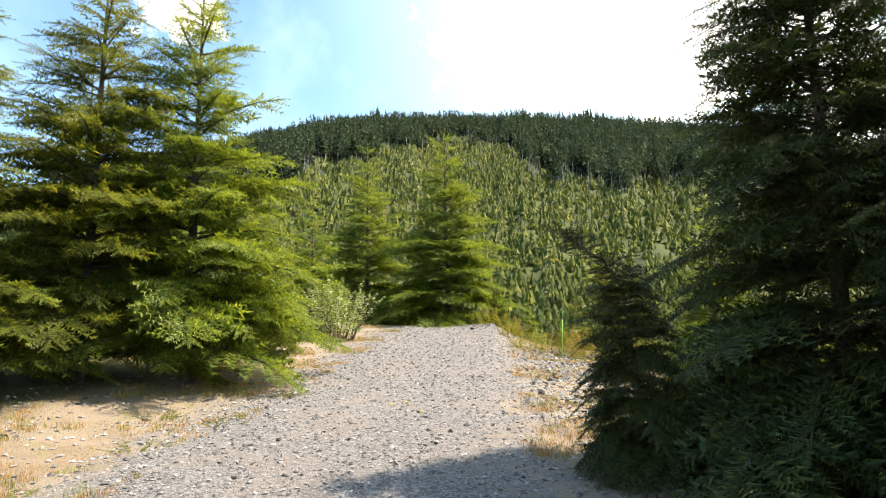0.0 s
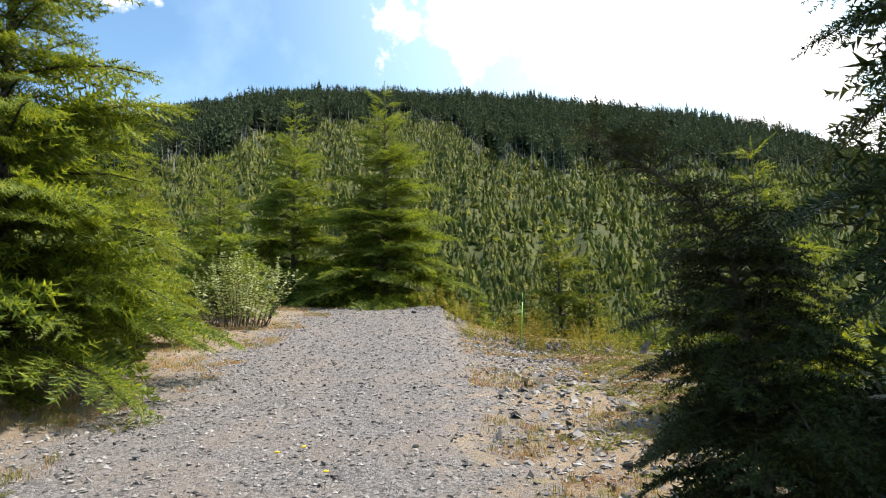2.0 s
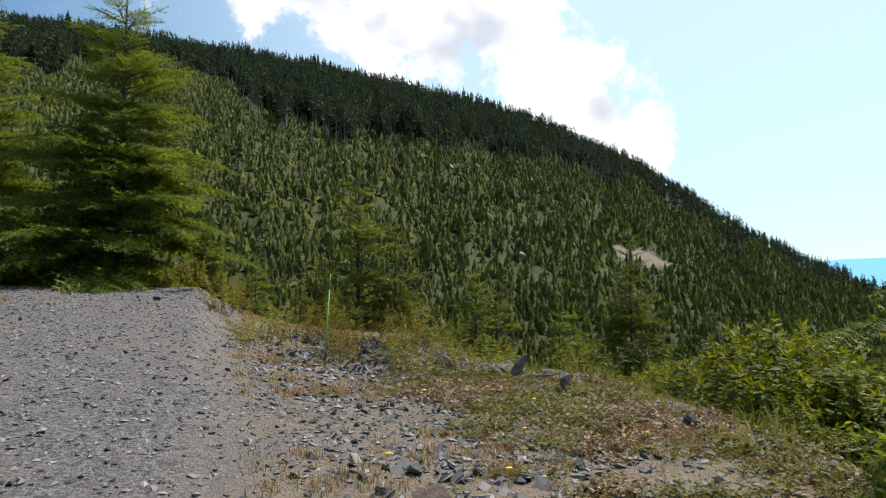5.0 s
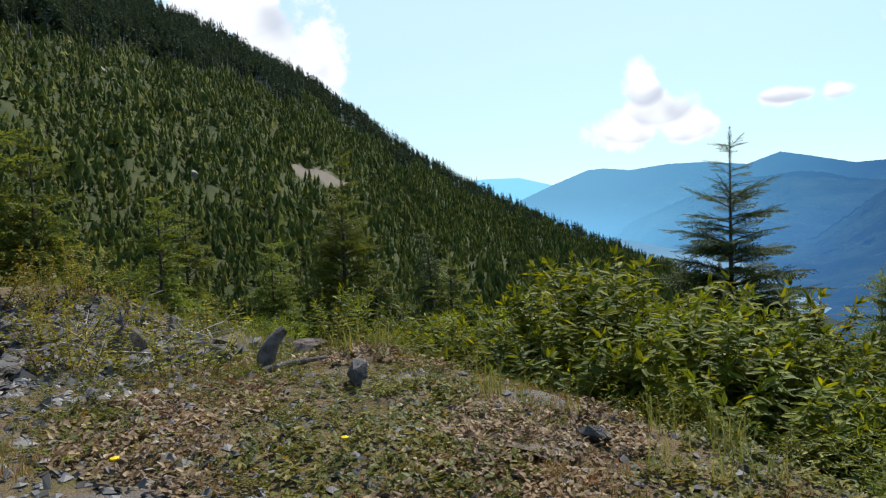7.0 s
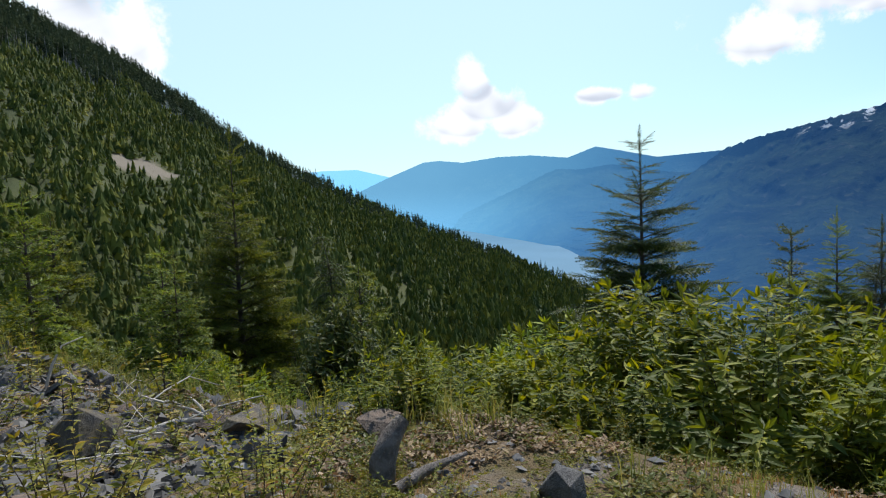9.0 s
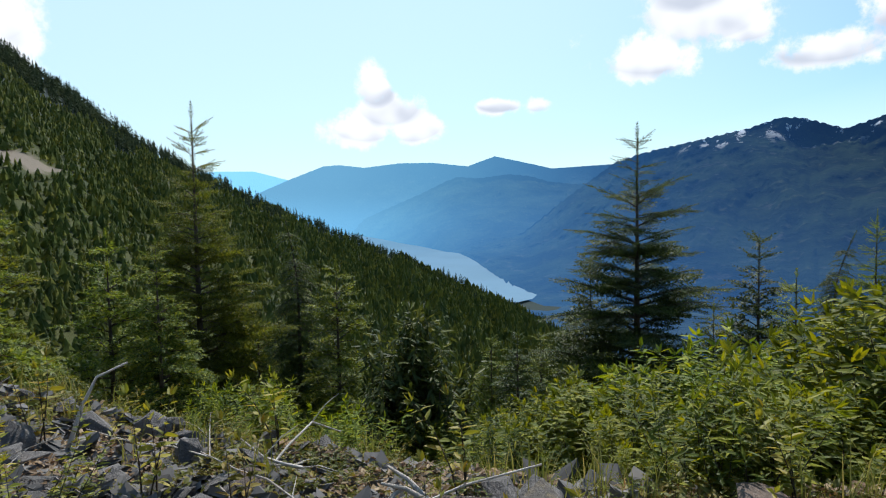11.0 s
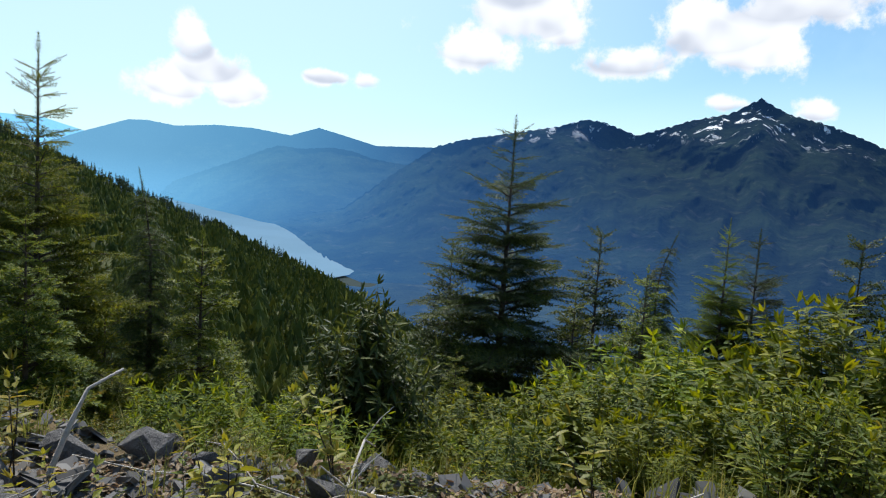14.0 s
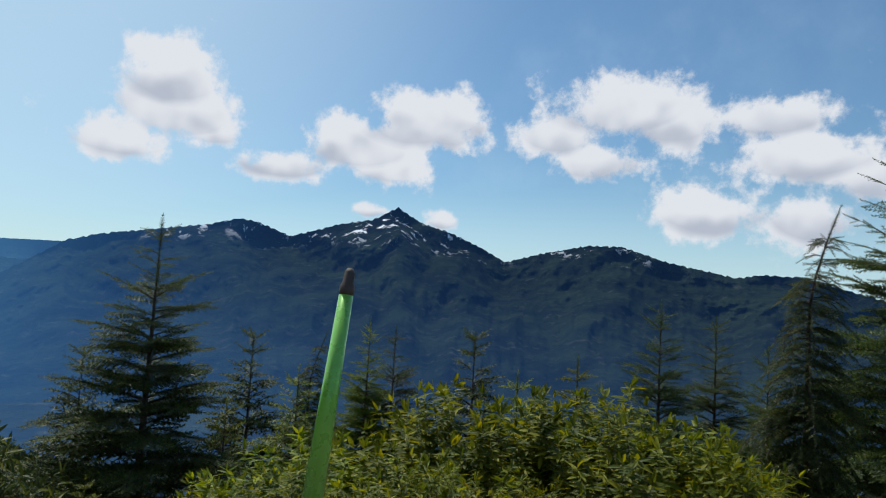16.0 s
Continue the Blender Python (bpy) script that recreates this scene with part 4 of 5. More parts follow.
def shrub_meshes(key, n, spread, tall, leaf_len, leaf_wide, step, seed, mat, bend=0.5, from_=0.25, droop=0.25, stem_mat=BARK, stem_r=0.008):
    g = np.random.default_rng(seed)
    fw, up, loc, size, wood = [], [], [], [], []
    for a, b_, c in shoots(g, n, spread, tall, bend):
        def q(s):
            return a * (1 - s) ** 2 + 2 * b_ * s * (1 - s) + c * s * s
        L = np.linalg.norm(c - a)
        wood.append([(tuple(q(s)), stem_r * (1.1 - s)) for s in (0, 0.33, 0.66, 1.0)])
        m = max(4, int(L * (1 - from_) / step))
        turn = g.uniform(0, 6.28)
        for i in range(m):
            s = from_ + (1 - from_) * i / m
            for side in range(2):
                turn += 2.4 if side == 0 else 3.14
                ax = q(min(1, s + 0.03)) - q(s)
                ax /= np.linalg.norm(ax) + 1e-9
                out_ = np.array([math.cos(turn), math.sin(turn), 0])
                fw.append(out_ + ax * g.uniform(0.15, 0.8) + np.array([0, 0, -droop * g.uniform(0, 1.6)]))
                up.append(ax + g.normal(0, 0.25, 3))
                loc.append(q(s))
                size.append(leaf_len * g.uniform(0.65, 1.2) * (1.1 - 0.45 * s))
        for k in range(4):
            fw.append(c - b_ + g.normal(0, 0.25, 3) * L), up.append(g.normal(0, 1, 3)), loc.append(c), size.append(leaf_len * 0.6)
    rot = basis(np.array(fw, float), np.array(up, float)) * np.array(size)[:, None, None]
    v, f = batch(SMALL_LEAF_MESH if leaf_len < 0.08 else leaf(leaf_wide), rot, np.array(loc, float))
    return mesh_of(key + "_stems", *tubes(wood, 4), stem_mat, True), mesh_of(key + "_leaves", v, f, mat)


def shrub(meshes, x, y, label, turn=0.0, size=1.0, group="", name="shrub", z=None, category="shrub", tall=1.0):
    root = new(name)
    root.empty_display_size = 0.2
    root.matrix_basis = pose(x, y, (float(height(x, y)) if z is None else z) - 0.03, 0, 0, turn) @ Matrix.Diagonal((size, size, size * tall, 1))
    tagged(part("stem_wood", meshes[0], root), kind="stuff")
    tagged(part("leafage", meshes[1], root), kind="stuff")
    return tagged(root, label, category, group)


WILLOW_BIG = shrub_meshes("willow", 105, (1.5, 1.5), 1.9, 0.21, 0.14, 0.036, 41, LEAF, bend=0.5, from_=0.45, droop=0.5)
WILLOW_B = shrub_meshes("willow_b", 90, (1.3, 1.3), 1.7, 0.20, 0.14, 0.036, 42, LEAF, bend=0.55, from_=0.42, droop=0.5)
DARK_WILLOW = shrub_meshes("dark_willow", 80, (0.62, 0.62), 1.75, 0.17, 0.11, 0.036, 48, LEAF_DEEP, bend=0.25, from_=0.3, droop=1.1)
FIREWEED = shrub_meshes("fireweed", 26, (0.7, 0.7), 1.0, 0.15, 0.10, 0.035, 43, LEAF, bend=0.15, from_=0.1, droop=0.35, stem_r=0.005)
PALE = shrub_meshes("pale", 60, (1.1, 1.1), 1.5, 0.09, 0.26, 0.05, 44, LEAF_PALE, bend=0.5, from_=0.15)
GOLD = shrub_meshes("gold", 20, (0.6, 0.6), 0.75, 0.075, 0.26, 0.03, 45, LEAF_GOLD, bend=0.5, from_=0.15, stem_r=0.004)
SPRIG = shrub_meshes("sprig", 3, (0.14, 0.14), 0.65, 0.10, 0.2, 0.05, 46, LEAF_GOLD, bend=0.6, from_=0.2, stem_r=0.005)
GREEN_LOW = shrub_meshes("green_low", 30, (0.7, 0.7), 0.40, 0.07, 0.24, 0.03, 47, LEAF_LOW, bend=0.6, from_=0.1, stem_r=0.004)

HEDGE = "leafy green willow bush growing over the bank"
for k, (px, py, sz, tl) in enumerate([(7.2, 14.5, 1.08, 0.98), (6.25, 13.7, 0.92, 0.92), (6.3, 12.8, 0.9, 0.9), (8.0, 15.7, 0.95, 0.85), (9.6, 15.2, 1.1, 0.85), (7.5, 12.9, 1.0, 0.95), (6.1, 15.2, 0.7, 0.75), (7.0, 16.4, 0.75, 0.75), (7.2, 11.7, 0.9, 0.8),
                                      (10.6, 13.2, 1.1, 0.85), (9.0, 13.4, 0.9, 0.75), (9.0, 12.0, 0.9, 0.75), (11.6, 11.2, 1.0, 0.8), (8.3, 10.6, 0.8, 0.7), (6.2, 11.4, 0.5, 0.6), (10.4, 9.6, 1.0, 0.8), (7.9, 8.9, 0.8, 0.7)]):
    shrub(WILLOW_BIG if k % 2 else WILLOW_B, px, py, HEDGE, k * 67, sz, "willow bushes on the bank", name="willow_bush", tall=tl)
shrub(DARK_WILLOW, 7.95, 18.62, "dark glossy drooping willow bush below the rocky edge", 0, 1.25, name="leafy_bush", tall=0.92)
for k, (px, py, sz, tl) in enumerate([(9.2, 19.4, 0.6, 0.9), (7.6, 18.2, 0.5, 0.9), (9.4, 17.6, 0.7, 0.8), (7.0, 17.2, 0.5, 0.7), (9.6, 19.6, 0.6, 0.8)]):
    shrub(WILLOW_B if k % 2 else WILLOW_BIG, px, py, "leafy green bush below the rocky edge", k * 97, sz, "bushes below the edge", name="leafy_bush", tall=tl)
shrub(PALE, -3.95, 17.2, "pale-leaved willow shrub beside the gravel track", 0, 1.2, name="pale_shrub")
for k in range(30):
    py = g.uniform(9.0, 17.5)
    px = float(edge_x(py)) + g.uniform(0.1, 1.6)
    shrub(FIREWEED, px, py, "clump of tall leafy fireweed on the bank", g.uniform(0, 360), g.uniform(0.5, 0.9), "fireweed clumps", name="fireweed_clump")
for k in range(26):
    py = g.uniform(17.0, 24.5)
    px = float(edge_x(py)) + g.uniform(0.4, 3.0)
    shrub(FIREWEED if k % 2 else GREEN_LOW, px, py, "green undergrowth below the rocky edge", g.uniform(0, 360), g.uniform(0.5, 0.9), "undergrowth clumps", name="undergrowth_clump")
for px, py, sz in [(0.6, 20.2, 1.0), (1.3, 19.5, 1.0), (1.9, 20.4, 1.1), (2.5, 19.3, 1.0), (3.2, 20.6, 1.2), (0.2, 21.3, 1.0), (2.7, 21.6, 1.2), (0.83, 17.48, 0.6), (2.1, 17.6, 0.9), (2.9, 16.4, 1.0), (3.5, 18.6, 0.9), (4.0, 20.6, 1.1), (4.6, 21.4, 1.2), (1.0, 21.9, 1.0), (3.4, 15.6, 0.8), (-0.6, 22.0, 0.8)]:
    shrub(GOLD, px, py, "small golden-leaved bush on stony ground", px * 99, sz, "golden bushes", name="golden_bush")
for px, py, sz in [(4.6, 17.0, 1.0), (4.2, 18.5, 1.0), (4.5, 19.6, 1.1), (3.9, 16.9, 0.8), (4.9, 18.2, 1.0), (3.6, 19.9, 0.9), (4.8, 15.6, 0.8), (4.1, 17.9, 0.9)]:
    shrub(SPRIG, px, py, "spindly sapling with yellow-green leaves among rocks", px * 99, sz, "saplings among the rocks", name="sapling")
for k in range(150):
    py = g.uniform(8.5, 21)
    px = g.uniform(2.2, float(edge_x(py)) + 0.3)
    if abs(px - 1.8) < 0.7 and 15.5 < py < 18.5:
        continue
    shrub(GREEN_LOW, px, py, "low creeping green plants on the dry verge", g.uniform(0, 360), g.uniform(0.25, 0.65), "low plants", name="low_plant", tall=g.uniform(0.5, 0.9))
for k in range(30):
    shrub(GREEN_LOW, g.uniform(1.3, 2.9), g.uniform(6.5, 12.0), "low creeping green plants on the dry verge", g.uniform(0, 360), g.uniform(0.2, 0.45), "low plants", name="low_plant", tall=g.uniform(0.5, 0.9))
for px, py in [(-3.1, 6.6), (-2.7, 7.6), (-3.4, 5.2), (-2.5, 9.2), (-3.6, 7.9)]:
    shrub(GREEN_LOW, px, py, "low creeping green plants on the dry verge", px * 99, 0.45, "low plants", name="low_plant", tall=0.7)


def grass(key, n, seed, where, mat, label, tall):
    g = np.random.default_rng(seed)
    blade = (np.array([(0, -0.02, 0), (0, 0.02, 0), (0.08, -0.014, 0.5), (0.08, 0.014, 0.5), (0.3, 0, 0.95)], float), np.array([(0, 1, 2), (1, 3, 2), (2, 3, 4)]))
    pts = where(g, n)
    pts = np.repeat(pts, 16, axis=0)
    m = len(pts)
    pts = pts + np.concatenate([g.normal(0, 0.045, (m, 2)), np.zeros((m, 1))], 1)
    pts[:, 2] = height(pts[:, 0], pts[:, 1]) - 0.01
    a, s, ln = g.uniform(0, 6.28, m), tall * g.uniform(0.4, 1.2, m), g.uniform(0.3, 2.2, m)
    rot = np.zeros((m, 3, 3))
    rot[:, 0, 0], rot[:, 1, 0] = np.cos(a) * s * ln, np.sin(a) * s * ln
    rot[:, 0, 1], rot[:, 1, 1] = -np.sin(a) * 0.16, np.cos(a) * 0.16
    rot[:, 2, 2] = s
    v, f = batch(blade, rot, pts)
    tagged(new(key, mesh_of(key, v, f, mat)), label, "grass", kind="stuff")


def verge(g, n):
    out = []
    while len(out) < n:
        py = g.uniform(0.5, 22)
        px = g.uniform(0.6, float(edge_x(py)) + 0.4) if g.random() < 0.62 else g.uniform(-5.2, -2.5)
        if float(lumps(px, py, 0.8, 3)) + 0.4 * float(lumps(px, py, 0.3, 1)) > 0.12:
            out.append((px, py, 0))
    return np.array(out, float)


def bank(g, n):
    py = g.uniform(7, 24, n)
    return np.stack([edge_x(py) + g.uniform(-0.6, 3.5, n), py, py * 0], 1)


grass("dry_grass", 3800, 51, verge, STRAW, "short dry straw-coloured grass on the verge", 0.06)
grass("green_grass", 1300, 52, verge, GREEN_GRASS, "short green grass tufts on the verge", 0.08)
grass("bank_grass", 380, 53, bank, GREEN_GRASS, "long green grass on the bank", 0.30)


def ground_cover(key, n, seed, mat, size, label):
    """Creeping rosettes of small leaves in patches over the verge."""
    g = np.random.default_rng(seed)
    px, py = g.uniform(1.6, 5.3, n * 3), g.uniform(10.0, 21.5, n * 3)
    keep = (lumps(px, py, 0.7, seed) + 0.5 * lumps(px, py, 0.25, seed + 1) > 0.15) & (px < edge_x(py) + 0.5) & (px > np.where(py < 15, 2.2, 3.6) + 0.5 * lumps(px, py, 0.6, 7))
    px, py = np.repeat(px[keep][:n], 6), np.repeat(py[keep][:n], 6)
    m = len(px)
    px, py = px + g.normal(0, 0.03, m), py + g.normal(0, 0.03, m)
    a, lift = g.uniform(0, 6.28, m), g.uniform(0.1, 0.9, m)
    rot = basis(np.stack([np.cos(a), np.sin(a), lift], 1), np.stack([g.normal(0, 0.3, m), g.normal(0, 0.3, m), np.ones(m)], 1)) * (size * g.uniform(0.5, 1.3, m))[:, None, None]
    v, f = batch(leaf(0.28), rot, np.stack([px, py, height(px, py) + g.uniform(0, 0.05, m)], 1))
    tagged(new(key, mesh_of(key, v, f, mat)), label, "ground cover", kind="stuff")


ground_cover("creeping_plants", 3600, 3, LEAF_LOW, 0.042, "creeping green and yellow plants on the verge")
ground_cover("rusty_litter", 4200, 8, LITTER, 0.04, "rust-brown dead leaves and stems on the verge")


def flower(x_, y_):
    root = new("yellow_flower")
    root.matrix_basis = pose(x_, y_, float(height(x_, y_)) - 0.01)
    part("stem", mesh_of("stem", *tubes([[((0, 0, 0), 0.002), ((0.01, 0, 0.06), 0.0015), ((0.012, 0, 0.12), 0.0015)]], 5), LEAF_LOW, True), root)
    petals = [((0.012, 0, 0.12), 0.001), ((0.012, 0, 0.122), 0.016), ((0.012, 0, 0.13), 0.019), ((0.012, 0, 0.136), 0.002)]
    part("flower_head", mesh_of("flower_head", *tubes([petals], 9), FLOWER, False), root)
    return tagged(root, "small yellow flower on the stony verge", "flower", "yellow flowers")


for fx, fy in [(1.35, 11.9), (2.0, 11.6), (2.5, 12.4), (-0.9, 8.0), (-0.75, 8.15), (-0.5, 7.6), (3.1, 13.4), (2.2, 13.8), (0.55, 10.4), (3.4, 12.2)]:
    flower(fx, fy)


# ---- stones ----
def hull_mesh(key, seed, shape, mat, points=16):
    g = random.Random(seed)
    bm = bmesh.new()
    for k in range(points):
        d = Vector((g.gauss(0, 1), g.gauss(0, 1), g.gauss(0, 1))).normalized() * g.uniform(0.75, 1.0)
        bm.verts.new((d.x * shape[0], d.y * shape[1], d.z * shape[2]))
    res = bmesh.ops.convex_hull(bm, input=bm.verts)
    bmesh.ops.delete(bm, geom=[e for e in res["geom_interior"] if isinstance(e, bmesh.types.BMVert)], context="VERTS")
    bmesh.ops.bevel(bm, geom=list(bm.edges), offset=0.006, segments=1, profile=0.6, affect="EDGES", clamp_overlap=True)
    me = bpy.data.meshes.new(key)
    bm.to_mesh(me)
    bm.free()
    me.materials.append(mat)
    return me


SLABS = [hull_mesh("slab", 60 + k, (0.5, random.Random(k).uniform(0.28, 0.45), random.Random(k + 9).uniform(0.10, 0.24)), SLATE_RUST if k % 4 == 2 else SLATE, 10) for k in range(12)]
CHUNKS = [hull_mesh("chunk", 80 + k, (0.5, 0.42, 0.36), (MOSSROCK, SLATE, SLATE_RUST)[k % 3], 11) for k in range(6)]


def rock(me, x, y, size, label, tilt=(0, 0, 0), group="", sink=0.3, name="rock", shape=(1, 1, 1)):
    ob = new(name, me)
    lo = min(v.co.z for v in me.vertices) * size * shape[2]
    ob.matrix_basis = pose(x, y, float(height(x, y)) - lo * (1 - sink), *tilt) @ Matrix.Diagonal((size * shape[0], size * shape[1], size * shape[2], 1))
    return tagged(ob, label, "rock", group)


for px, py, sz, me, tl, sh in [(4.0, 14.33, 0.42, CHUNKS[1], (10, 20, 40), (1, 0.7, 0.9)), (1.5, 11.48, 0.34, CHUNKS[2], (0, 10, 20), (1.1, 0.8, 0.6)), (1.57, 11.95, 0.26, SLABS[1], (5, 8, 60), (1, 1, 1)),
                               (3.79, 17.55, 0.85, CHUNKS[0], (5, 0, 30), (0.85, 0.8, 1.0)), (3.81, 12.86, 0.34, SLABS[2], (6, 10, 0), (1, 1, 1)), (4.28, 12.73, 0.34, SLABS[3], (0, 14, 80), (1, 1, 1.2)),
                               (3.96, 16.15, 0.45, CHUNKS[4], (0, 10, 10), (1, 1, 0.8)), (2.62, 15.13, 0.22, CHUNKS[1], (0, 0, 30), (1, 1, 0.9)), (5.05, 19.24, 0.38, CHUNKS[1], (15, 0, 50), (1, 1, 1)),
                               (4.77, 18.74, 0.33, CHUNKS[4], (0, 12, 0), (1, 1, 1)), (4.43, 19.72, 0.55, CHUNKS[4], (20, 25, 30), (1, 0.8, 0.7)), (-1.7, 21.4, 0.5, SLABS[0], (0, 8, 20), (1, 1, 1.2)),
                               (4.30, 16.6, 0.6, CHUNKS[3], (0, 6, 60), (1, 0.9, 0.8)), (4.55, 15.75, 0.5, CHUNKS[5], (0, 0, 20), (1.3, 0.8, 0.6)), (4.4, 17.0, 0.42, CHUNKS[2], (0, 12, 110), (1.1, 0.9, 0.7)),
                               (-4.7, 6.6, 0.6, SLABS[4], (0, 10, 10), (1, 1, 1)), (-0.4, 19.8, 0.3, SLABS[5], (0, 5, 70), (1, 1, 1)), (3.3, 10.6, 0.4, SLABS[6], (20, 30, 10), (1, 1, 1)), (3.0, 10.2, 0.33, SLABS[7], (40, 10, 60), (1, 1, 1))]:
    rock(me, px, py, sz, "weathered angular grey-brown boulder on the verge", tl, "boulders", shape=sh)

# bare rock showing through the young trees of the far hillside
OUTCROP = surface("pale_outcrop_rock", (0.26, 0.225, 0.18), (0.34, 0.30, 0.25), (0.16, 0.14, 0.12), 0.25, 0.95, 0.8, 1.5)
for k, (px, py, half) in enumerate([(79, 166, (2.2, 1.6, 2.0)), (40, 230, (3.0, 2.0, 2.2)), (90, 250, (2.5, 2.0, 2.2))]):
    ob = new("rock_outcrop", hull_mesh("outcrop", 120 + k, half, OUTCROP, 22))
    ob.matrix_basis = pose(px, py, float(height(px, py)) + half[2] * 0.35, 0, 0, -35)
    tagged(ob, "bare pale rock outcrop among young hillside trees", "rock", "hillside outcrops")

g2 = random.Random(3)
n_rub = 0
while n_rub < 300:
    px, py = g2.gauss(4.1, 0.65), g2.gauss(19.2, 1.2)
    if n_rub % 2 == 0:
        px, py = g2.uniform(2.4, 4.5), g2.uniform(16.4, 20.6)
    if px > edge_x(py) + 0.2 or px < 2.25 or (abs(px - 1.8) < 0.8 and abs(py - 17) < 2):
        continue
    rock(SLABS[n_rub % 12], px, py, 0.10 + 0.34 * g2.random() ** 2.2, "loose broken slate slab", (g2.gauss(0, 18), g2.gauss(0, 18), g2.uniform(0, 360)), "slate rubble", 0.15, "slate_slab")
    n_rub += 1


def pebbles(key, n, seed, lo, hi, xs, ys, centre, label, mat=PEBBLE, slabby=False):
    g = np.random.default_rng(seed)
    v = np.array([(-1, -0.7, -0.4), (0.8, -1, -0.4), (1, 0.7, -0.4), (-0.7, 1, -0.4), (-0.8, -0.8, 0.45), (0.9, -0.7, 0.25), (0.75, 0.75, 0.5), (-0.9, 0.7, 0.2)], float) if slabby else np.array([(1, 0, 0), (-1, 0.1, 0), (0, 1, 0.05), (0.1, -1, 0), (0.1, 0, 0.8), (0, 0, -0.8)], float)
    f = np.array([(4, 5, 6), (4, 6, 7), (0, 1, 5), (0, 5, 4), (1, 2, 6), (1, 6, 5), (2, 3, 7), (2, 7, 6), (3, 0, 4), (3, 4, 7)]) if slabby else np.array([(0, 2, 4), (2, 1, 4), (1, 3, 4), (3, 0, 4), (2, 0, 5), (1, 2, 5), (3, 1, 5), (0, 3, 5)])
    px = g.normal(*centre, n) if centre else g.uniform(*xs, n) + g.normal(0, 0.28, n)
    py = g.uniform(*ys, n)
    s = lo + (hi - lo) * g.random(n) ** 3.5
    a = g.uniform(0, 6.28, n)
    m = np.zeros((n, 3, 3))
    q = g.uniform(0.5, 1.0, n)
    m[:, 0, 0], m[:, 0, 1], m[:, 1, 0], m[:, 1, 1] = np.cos(a) * s, -np.sin(a) * s * q, np.sin(a) * s, np.cos(a) * s * q
    m[:, 2, 2] = s * g.uniform(0.35, 0.8, n)
    m[:, 2, 0] = g.normal(0, 0.45 if slabby else 0.2, n) * s
    m[:, 2, 1] = g.normal(0, 0.35 if slabby else 0.1, n) * s
    vv, ff = batch((v, f), m, np.stack([px, py, height(px, py) + s * 0.15], 1))
    tagged(new(key, mesh_of(key, vv, ff, mat)), label, "gravel", kind="stuff")


pebbles("track_gravel", 34000, 71, 0.005, 0.034, (-3.1, 1.3), (1.0, 22), None, "grey crushed gravel lying on the track")
pebbles("track_stones", 5000, 75, 0.006, 0.030, (-3.0, 1.2), (2.0, 21), None, "dark broken stones lying on the track", CHIP, True)
pebbles("verge_chips", 5500, 76, 0.006, 0.036, (0.9, 3.3), (11.8, 18.5), None, "dark slate chips on the stony verge", CHIP, True)
pebbles("verge_stones", 1300, 77, 0.010, 0.060, (1.1, 3.1), (6.5, 12.2), None, "grey-brown broken stones lying on the verge", PEBBLE, True)
pebbles("verge_gravel", 9000, 72, 0.006, 0.055, (1.0, 4.8), (8, 21), None, "grey stone chips on the dirt verge")
pebbles("left_gravel", 7000, 73, 0.006, 0.045, (-5.8, -2.5), (2, 22), None, "grey stone chips on the dirt verge")
pebbles("rubble_chips", 14000, 74, 0.012, 0.085, (2.4, 4.9), (16.2, 21.2), (3.5, 0.75), "broken slate chips in the rubble", CHIP, True)


# ---- dead wood ----
def stick(name, pts, r, label, category, mat=DEADWOOD, twigs=0, seed=0):
    g = random.Random(seed)
    paths = [[(p, r * (1 - 0.6 * i / len(pts)) * g.uniform(0.8, 1.15)) for i, p in enumerate(pts)]]
    for k in range(twigs):
        a, b_ = Vector(pts[g.randrange(len(pts) - 1)]), Vector(pts[-1])
        d = Vector((g.gauss(0, 1), g.gauss(0, 1), abs(g.gauss(0.4, 0.6)))).normalized() * g.uniform(0.1, 0.3)
        paths.append([(tuple(a), r * 0.5), (tuple(a + d * 0.5 + Vector((0, 0, 0.02))), r * 0.35), (tuple(a + d), r * 0.2)])
    return tagged(new(name, mesh_of(name, *tubes(paths, 6), mat, True)), label, category)


def gz(x_, y_, up_=0.0):
    return (x_, y_, float(height(x_, y_)) + up_)


stick("stump", [gz(3.8, 15.2, -0.1), gz(3.82, 15.2, 0.12), gz(3.87, 15.18, 0.22), gz(3.95, 15.15, 0.29)], 0.075, "weathered splintered grey stump on the verge", "stump", STUMPWOOD, 0, 1)
splinters = tagged(new("broken_log", mesh_of("broken_log", *tubes([[(gz(3.7, 15.05, 0.02), 0.03), (gz(3.9, 15.0, 0.05), 0.028), (gz(4.15, 14.9, 0.07), 0.012)]], 7), STUMPWOOD, True)), "broken grey limb lying beside the stump", "log")
stick("dead_branch", [gz(4.62, 19.5, 0.0), gz(4.66, 19.42, 0.25), gz(4.74, 19.38, 0.42), gz(4.9, 19.3, 0.5)], 0.014, "bare bleached branch standing in the rubble", "branch", DEADWOOD, 0, 2)
for k in range(22):
    px, py, a, L = g2.uniform(3.6, 4.9), g2.uniform(16.8, 19.8), g2.uniform(0, 6.28), g2.uniform(0.25, 0.9)
    pts = [gz(px + math.cos(a) * L * t, py + math.sin(a) * L * t, 0.04 + 0.10 * t * (k % 3) + 0.03 * math.sin(t * 5 + k)) for t in (0, 0.3, 0.6, 1.0)]
    stick("stick", pts, g2.uniform(0.004, 0.009), "dry bleached stick lying on the stones", "stick", DEADWOOD, 2, k)
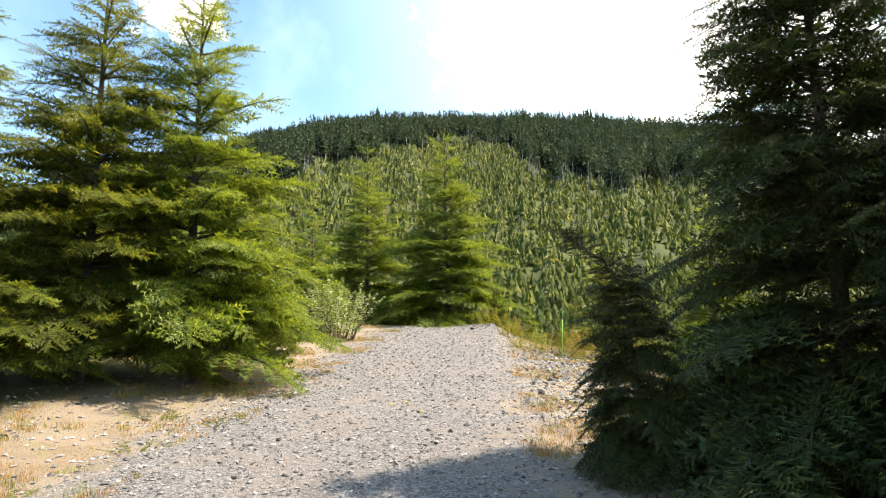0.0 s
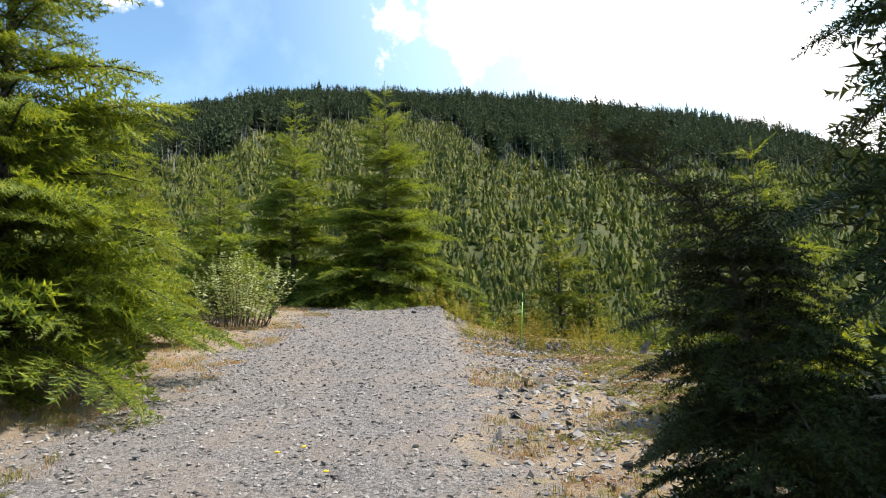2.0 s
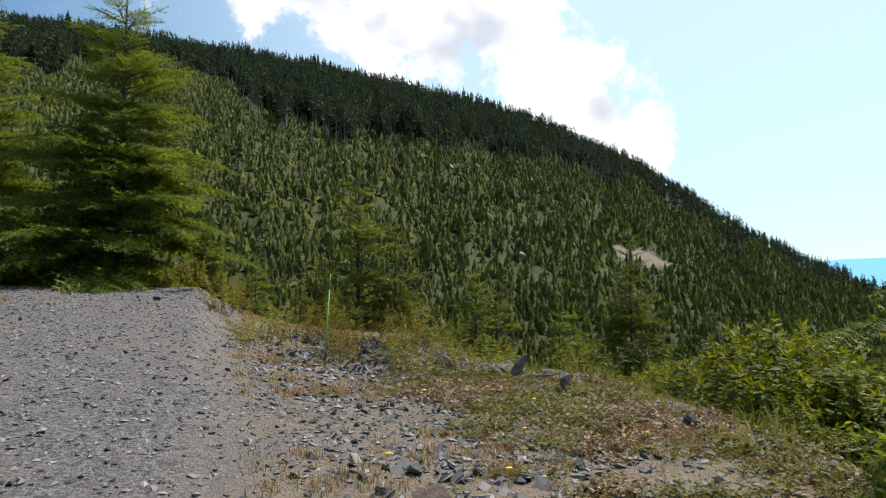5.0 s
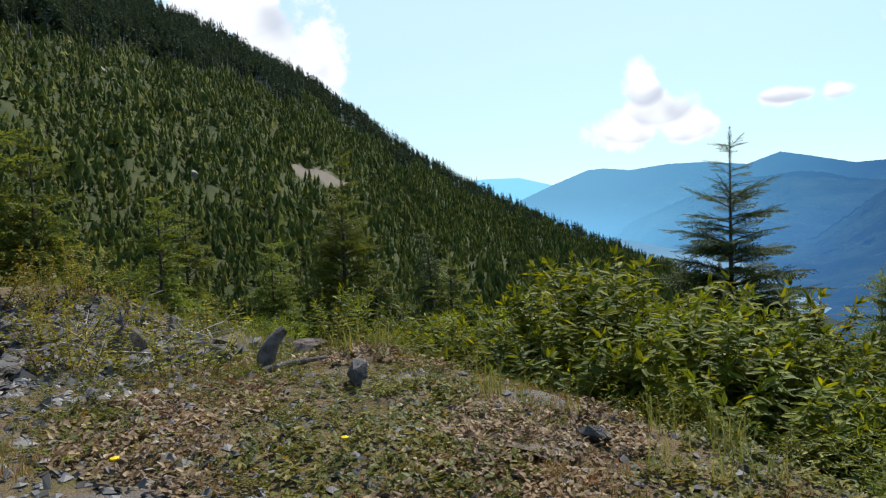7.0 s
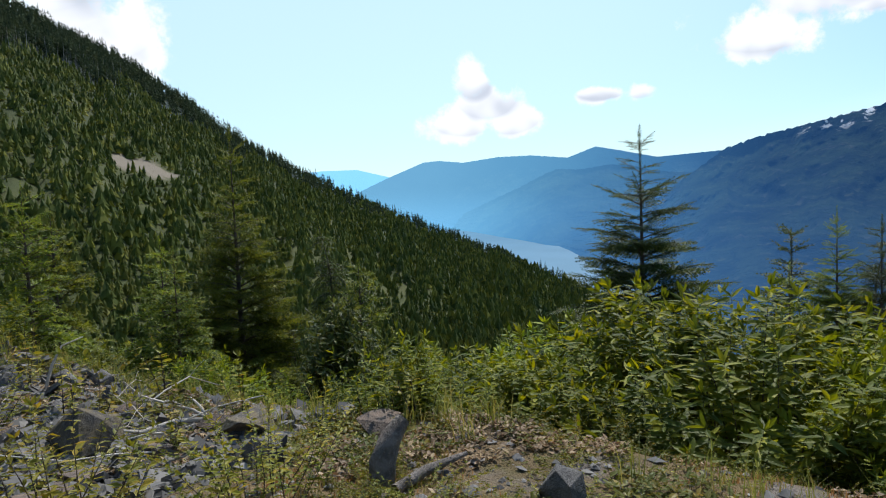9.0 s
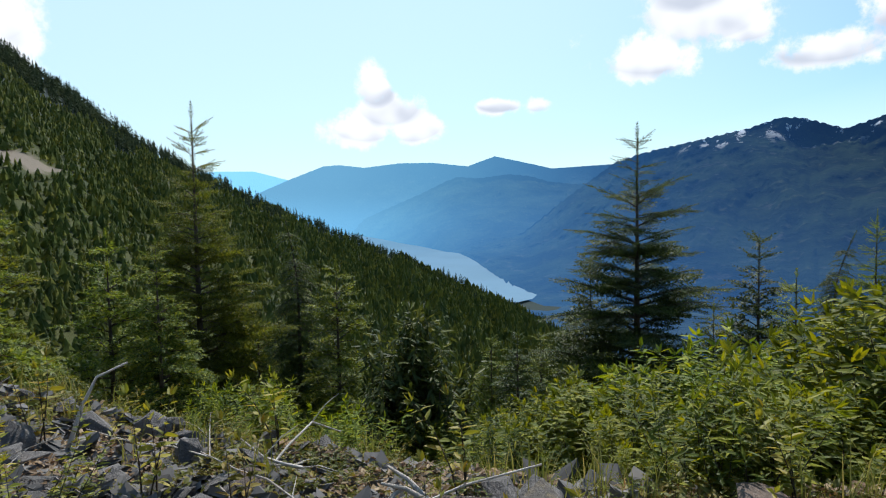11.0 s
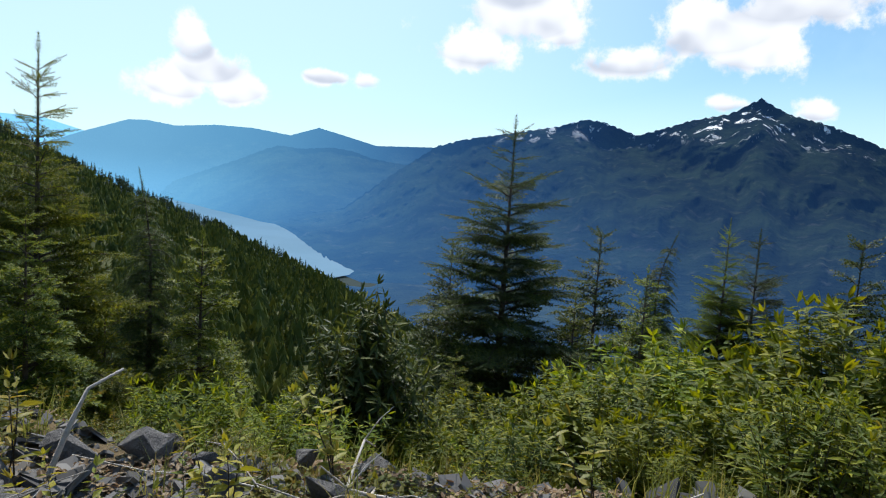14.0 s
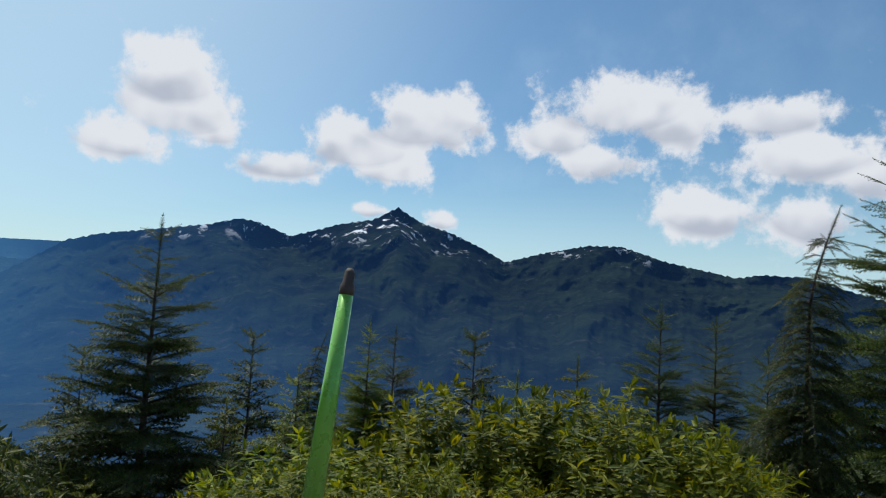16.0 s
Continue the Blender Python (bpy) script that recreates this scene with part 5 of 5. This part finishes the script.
stick("driftwood", [gz(4.1, 17.4, 0.05), gz(4.25, 17.25, 0.10), gz(4.4, 17.1, 0.09), gz(4.52, 16.95, 0.06)], 0.03, "split bleached log among the boulders", "log", DEADWOOD, 4, 9)

# ---- hiking pole standing before the lookout ----
POLE_TIP, POLE_LOW = Vector((1.990, 17.375, 1.554)), Vector((1.981, 17.396, 1.363))


def hiking_pole():
    along = (POLE_LOW - POLE_TIP).normalized()
    foot = POLE_TIP + along * 0.2
    while foot.z > float(height(foot.x, foot.y)):
        foot = foot + along * 0.02
    root = new("hiking_pole")
    root.empty_display_size = 0.1
    root.matrix_basis = Matrix.Translation(foot)
    total = (POLE_TIP - foot).length
    q = (-along).to_track_quat("Z", "Y")

    def ring(name, stops, mat, label=""):
        path = [(tuple(q @ Vector((0, 0, total - d))), r_) for d, r_ in stops]
        path = [(path[0][0], 0.0006)] + path + [(path[-1][0], 0.0006)]
        return part(name, mesh_of(name, *tubes([path], 20), mat, True), root, label)

    green, grey, dark = plain("green_anodised_metal", (0.26, 0.66, 0.09), 0.3, 0.15, 0.6), plain("grey_plastic", (0.10, 0.105, 0.105), 0.5), plain("dark_rubber", (0.09, 0.065, 0.055), 0.65)
    ring("rubber_tip", [(0.0, 0.0022), (0.003, 0.0040), (0.012, 0.0046), (0.014, 0.0058), (0.019, 0.0060), (0.022, 0.0050)], dark, "worn brown rubber tip")
    ring("lower_shaft", [(0.021, 0.0056), (0.186, 0.0082)], green, "glossy green metal shaft")
    ring("clamp", [(0.183, 0.0092), (0.188, 0.0102), (0.206, 0.0106), (0.210, 0.0096), (0.216, 0.0098), (0.222, 0.0110), (0.236, 0.0110), (0.242, 0.0098)], grey, "dark grey plastic length clamp")
    ring("upper_shaft", [(0.239, 0.0095), (total - 0.16, 0.0105)], green, "glossy green metal shaft")
    ring("grip", [(total - 0.16, 0.014), (total - 0.10, 0.016), (total - 0.04, 0.015), (total, 0.017)], dark, "dark rubber grip resting on the ground")
    return tagged(root, "green metal hiking pole with a brown rubber tip", "hiking pole")


hiking_pole()
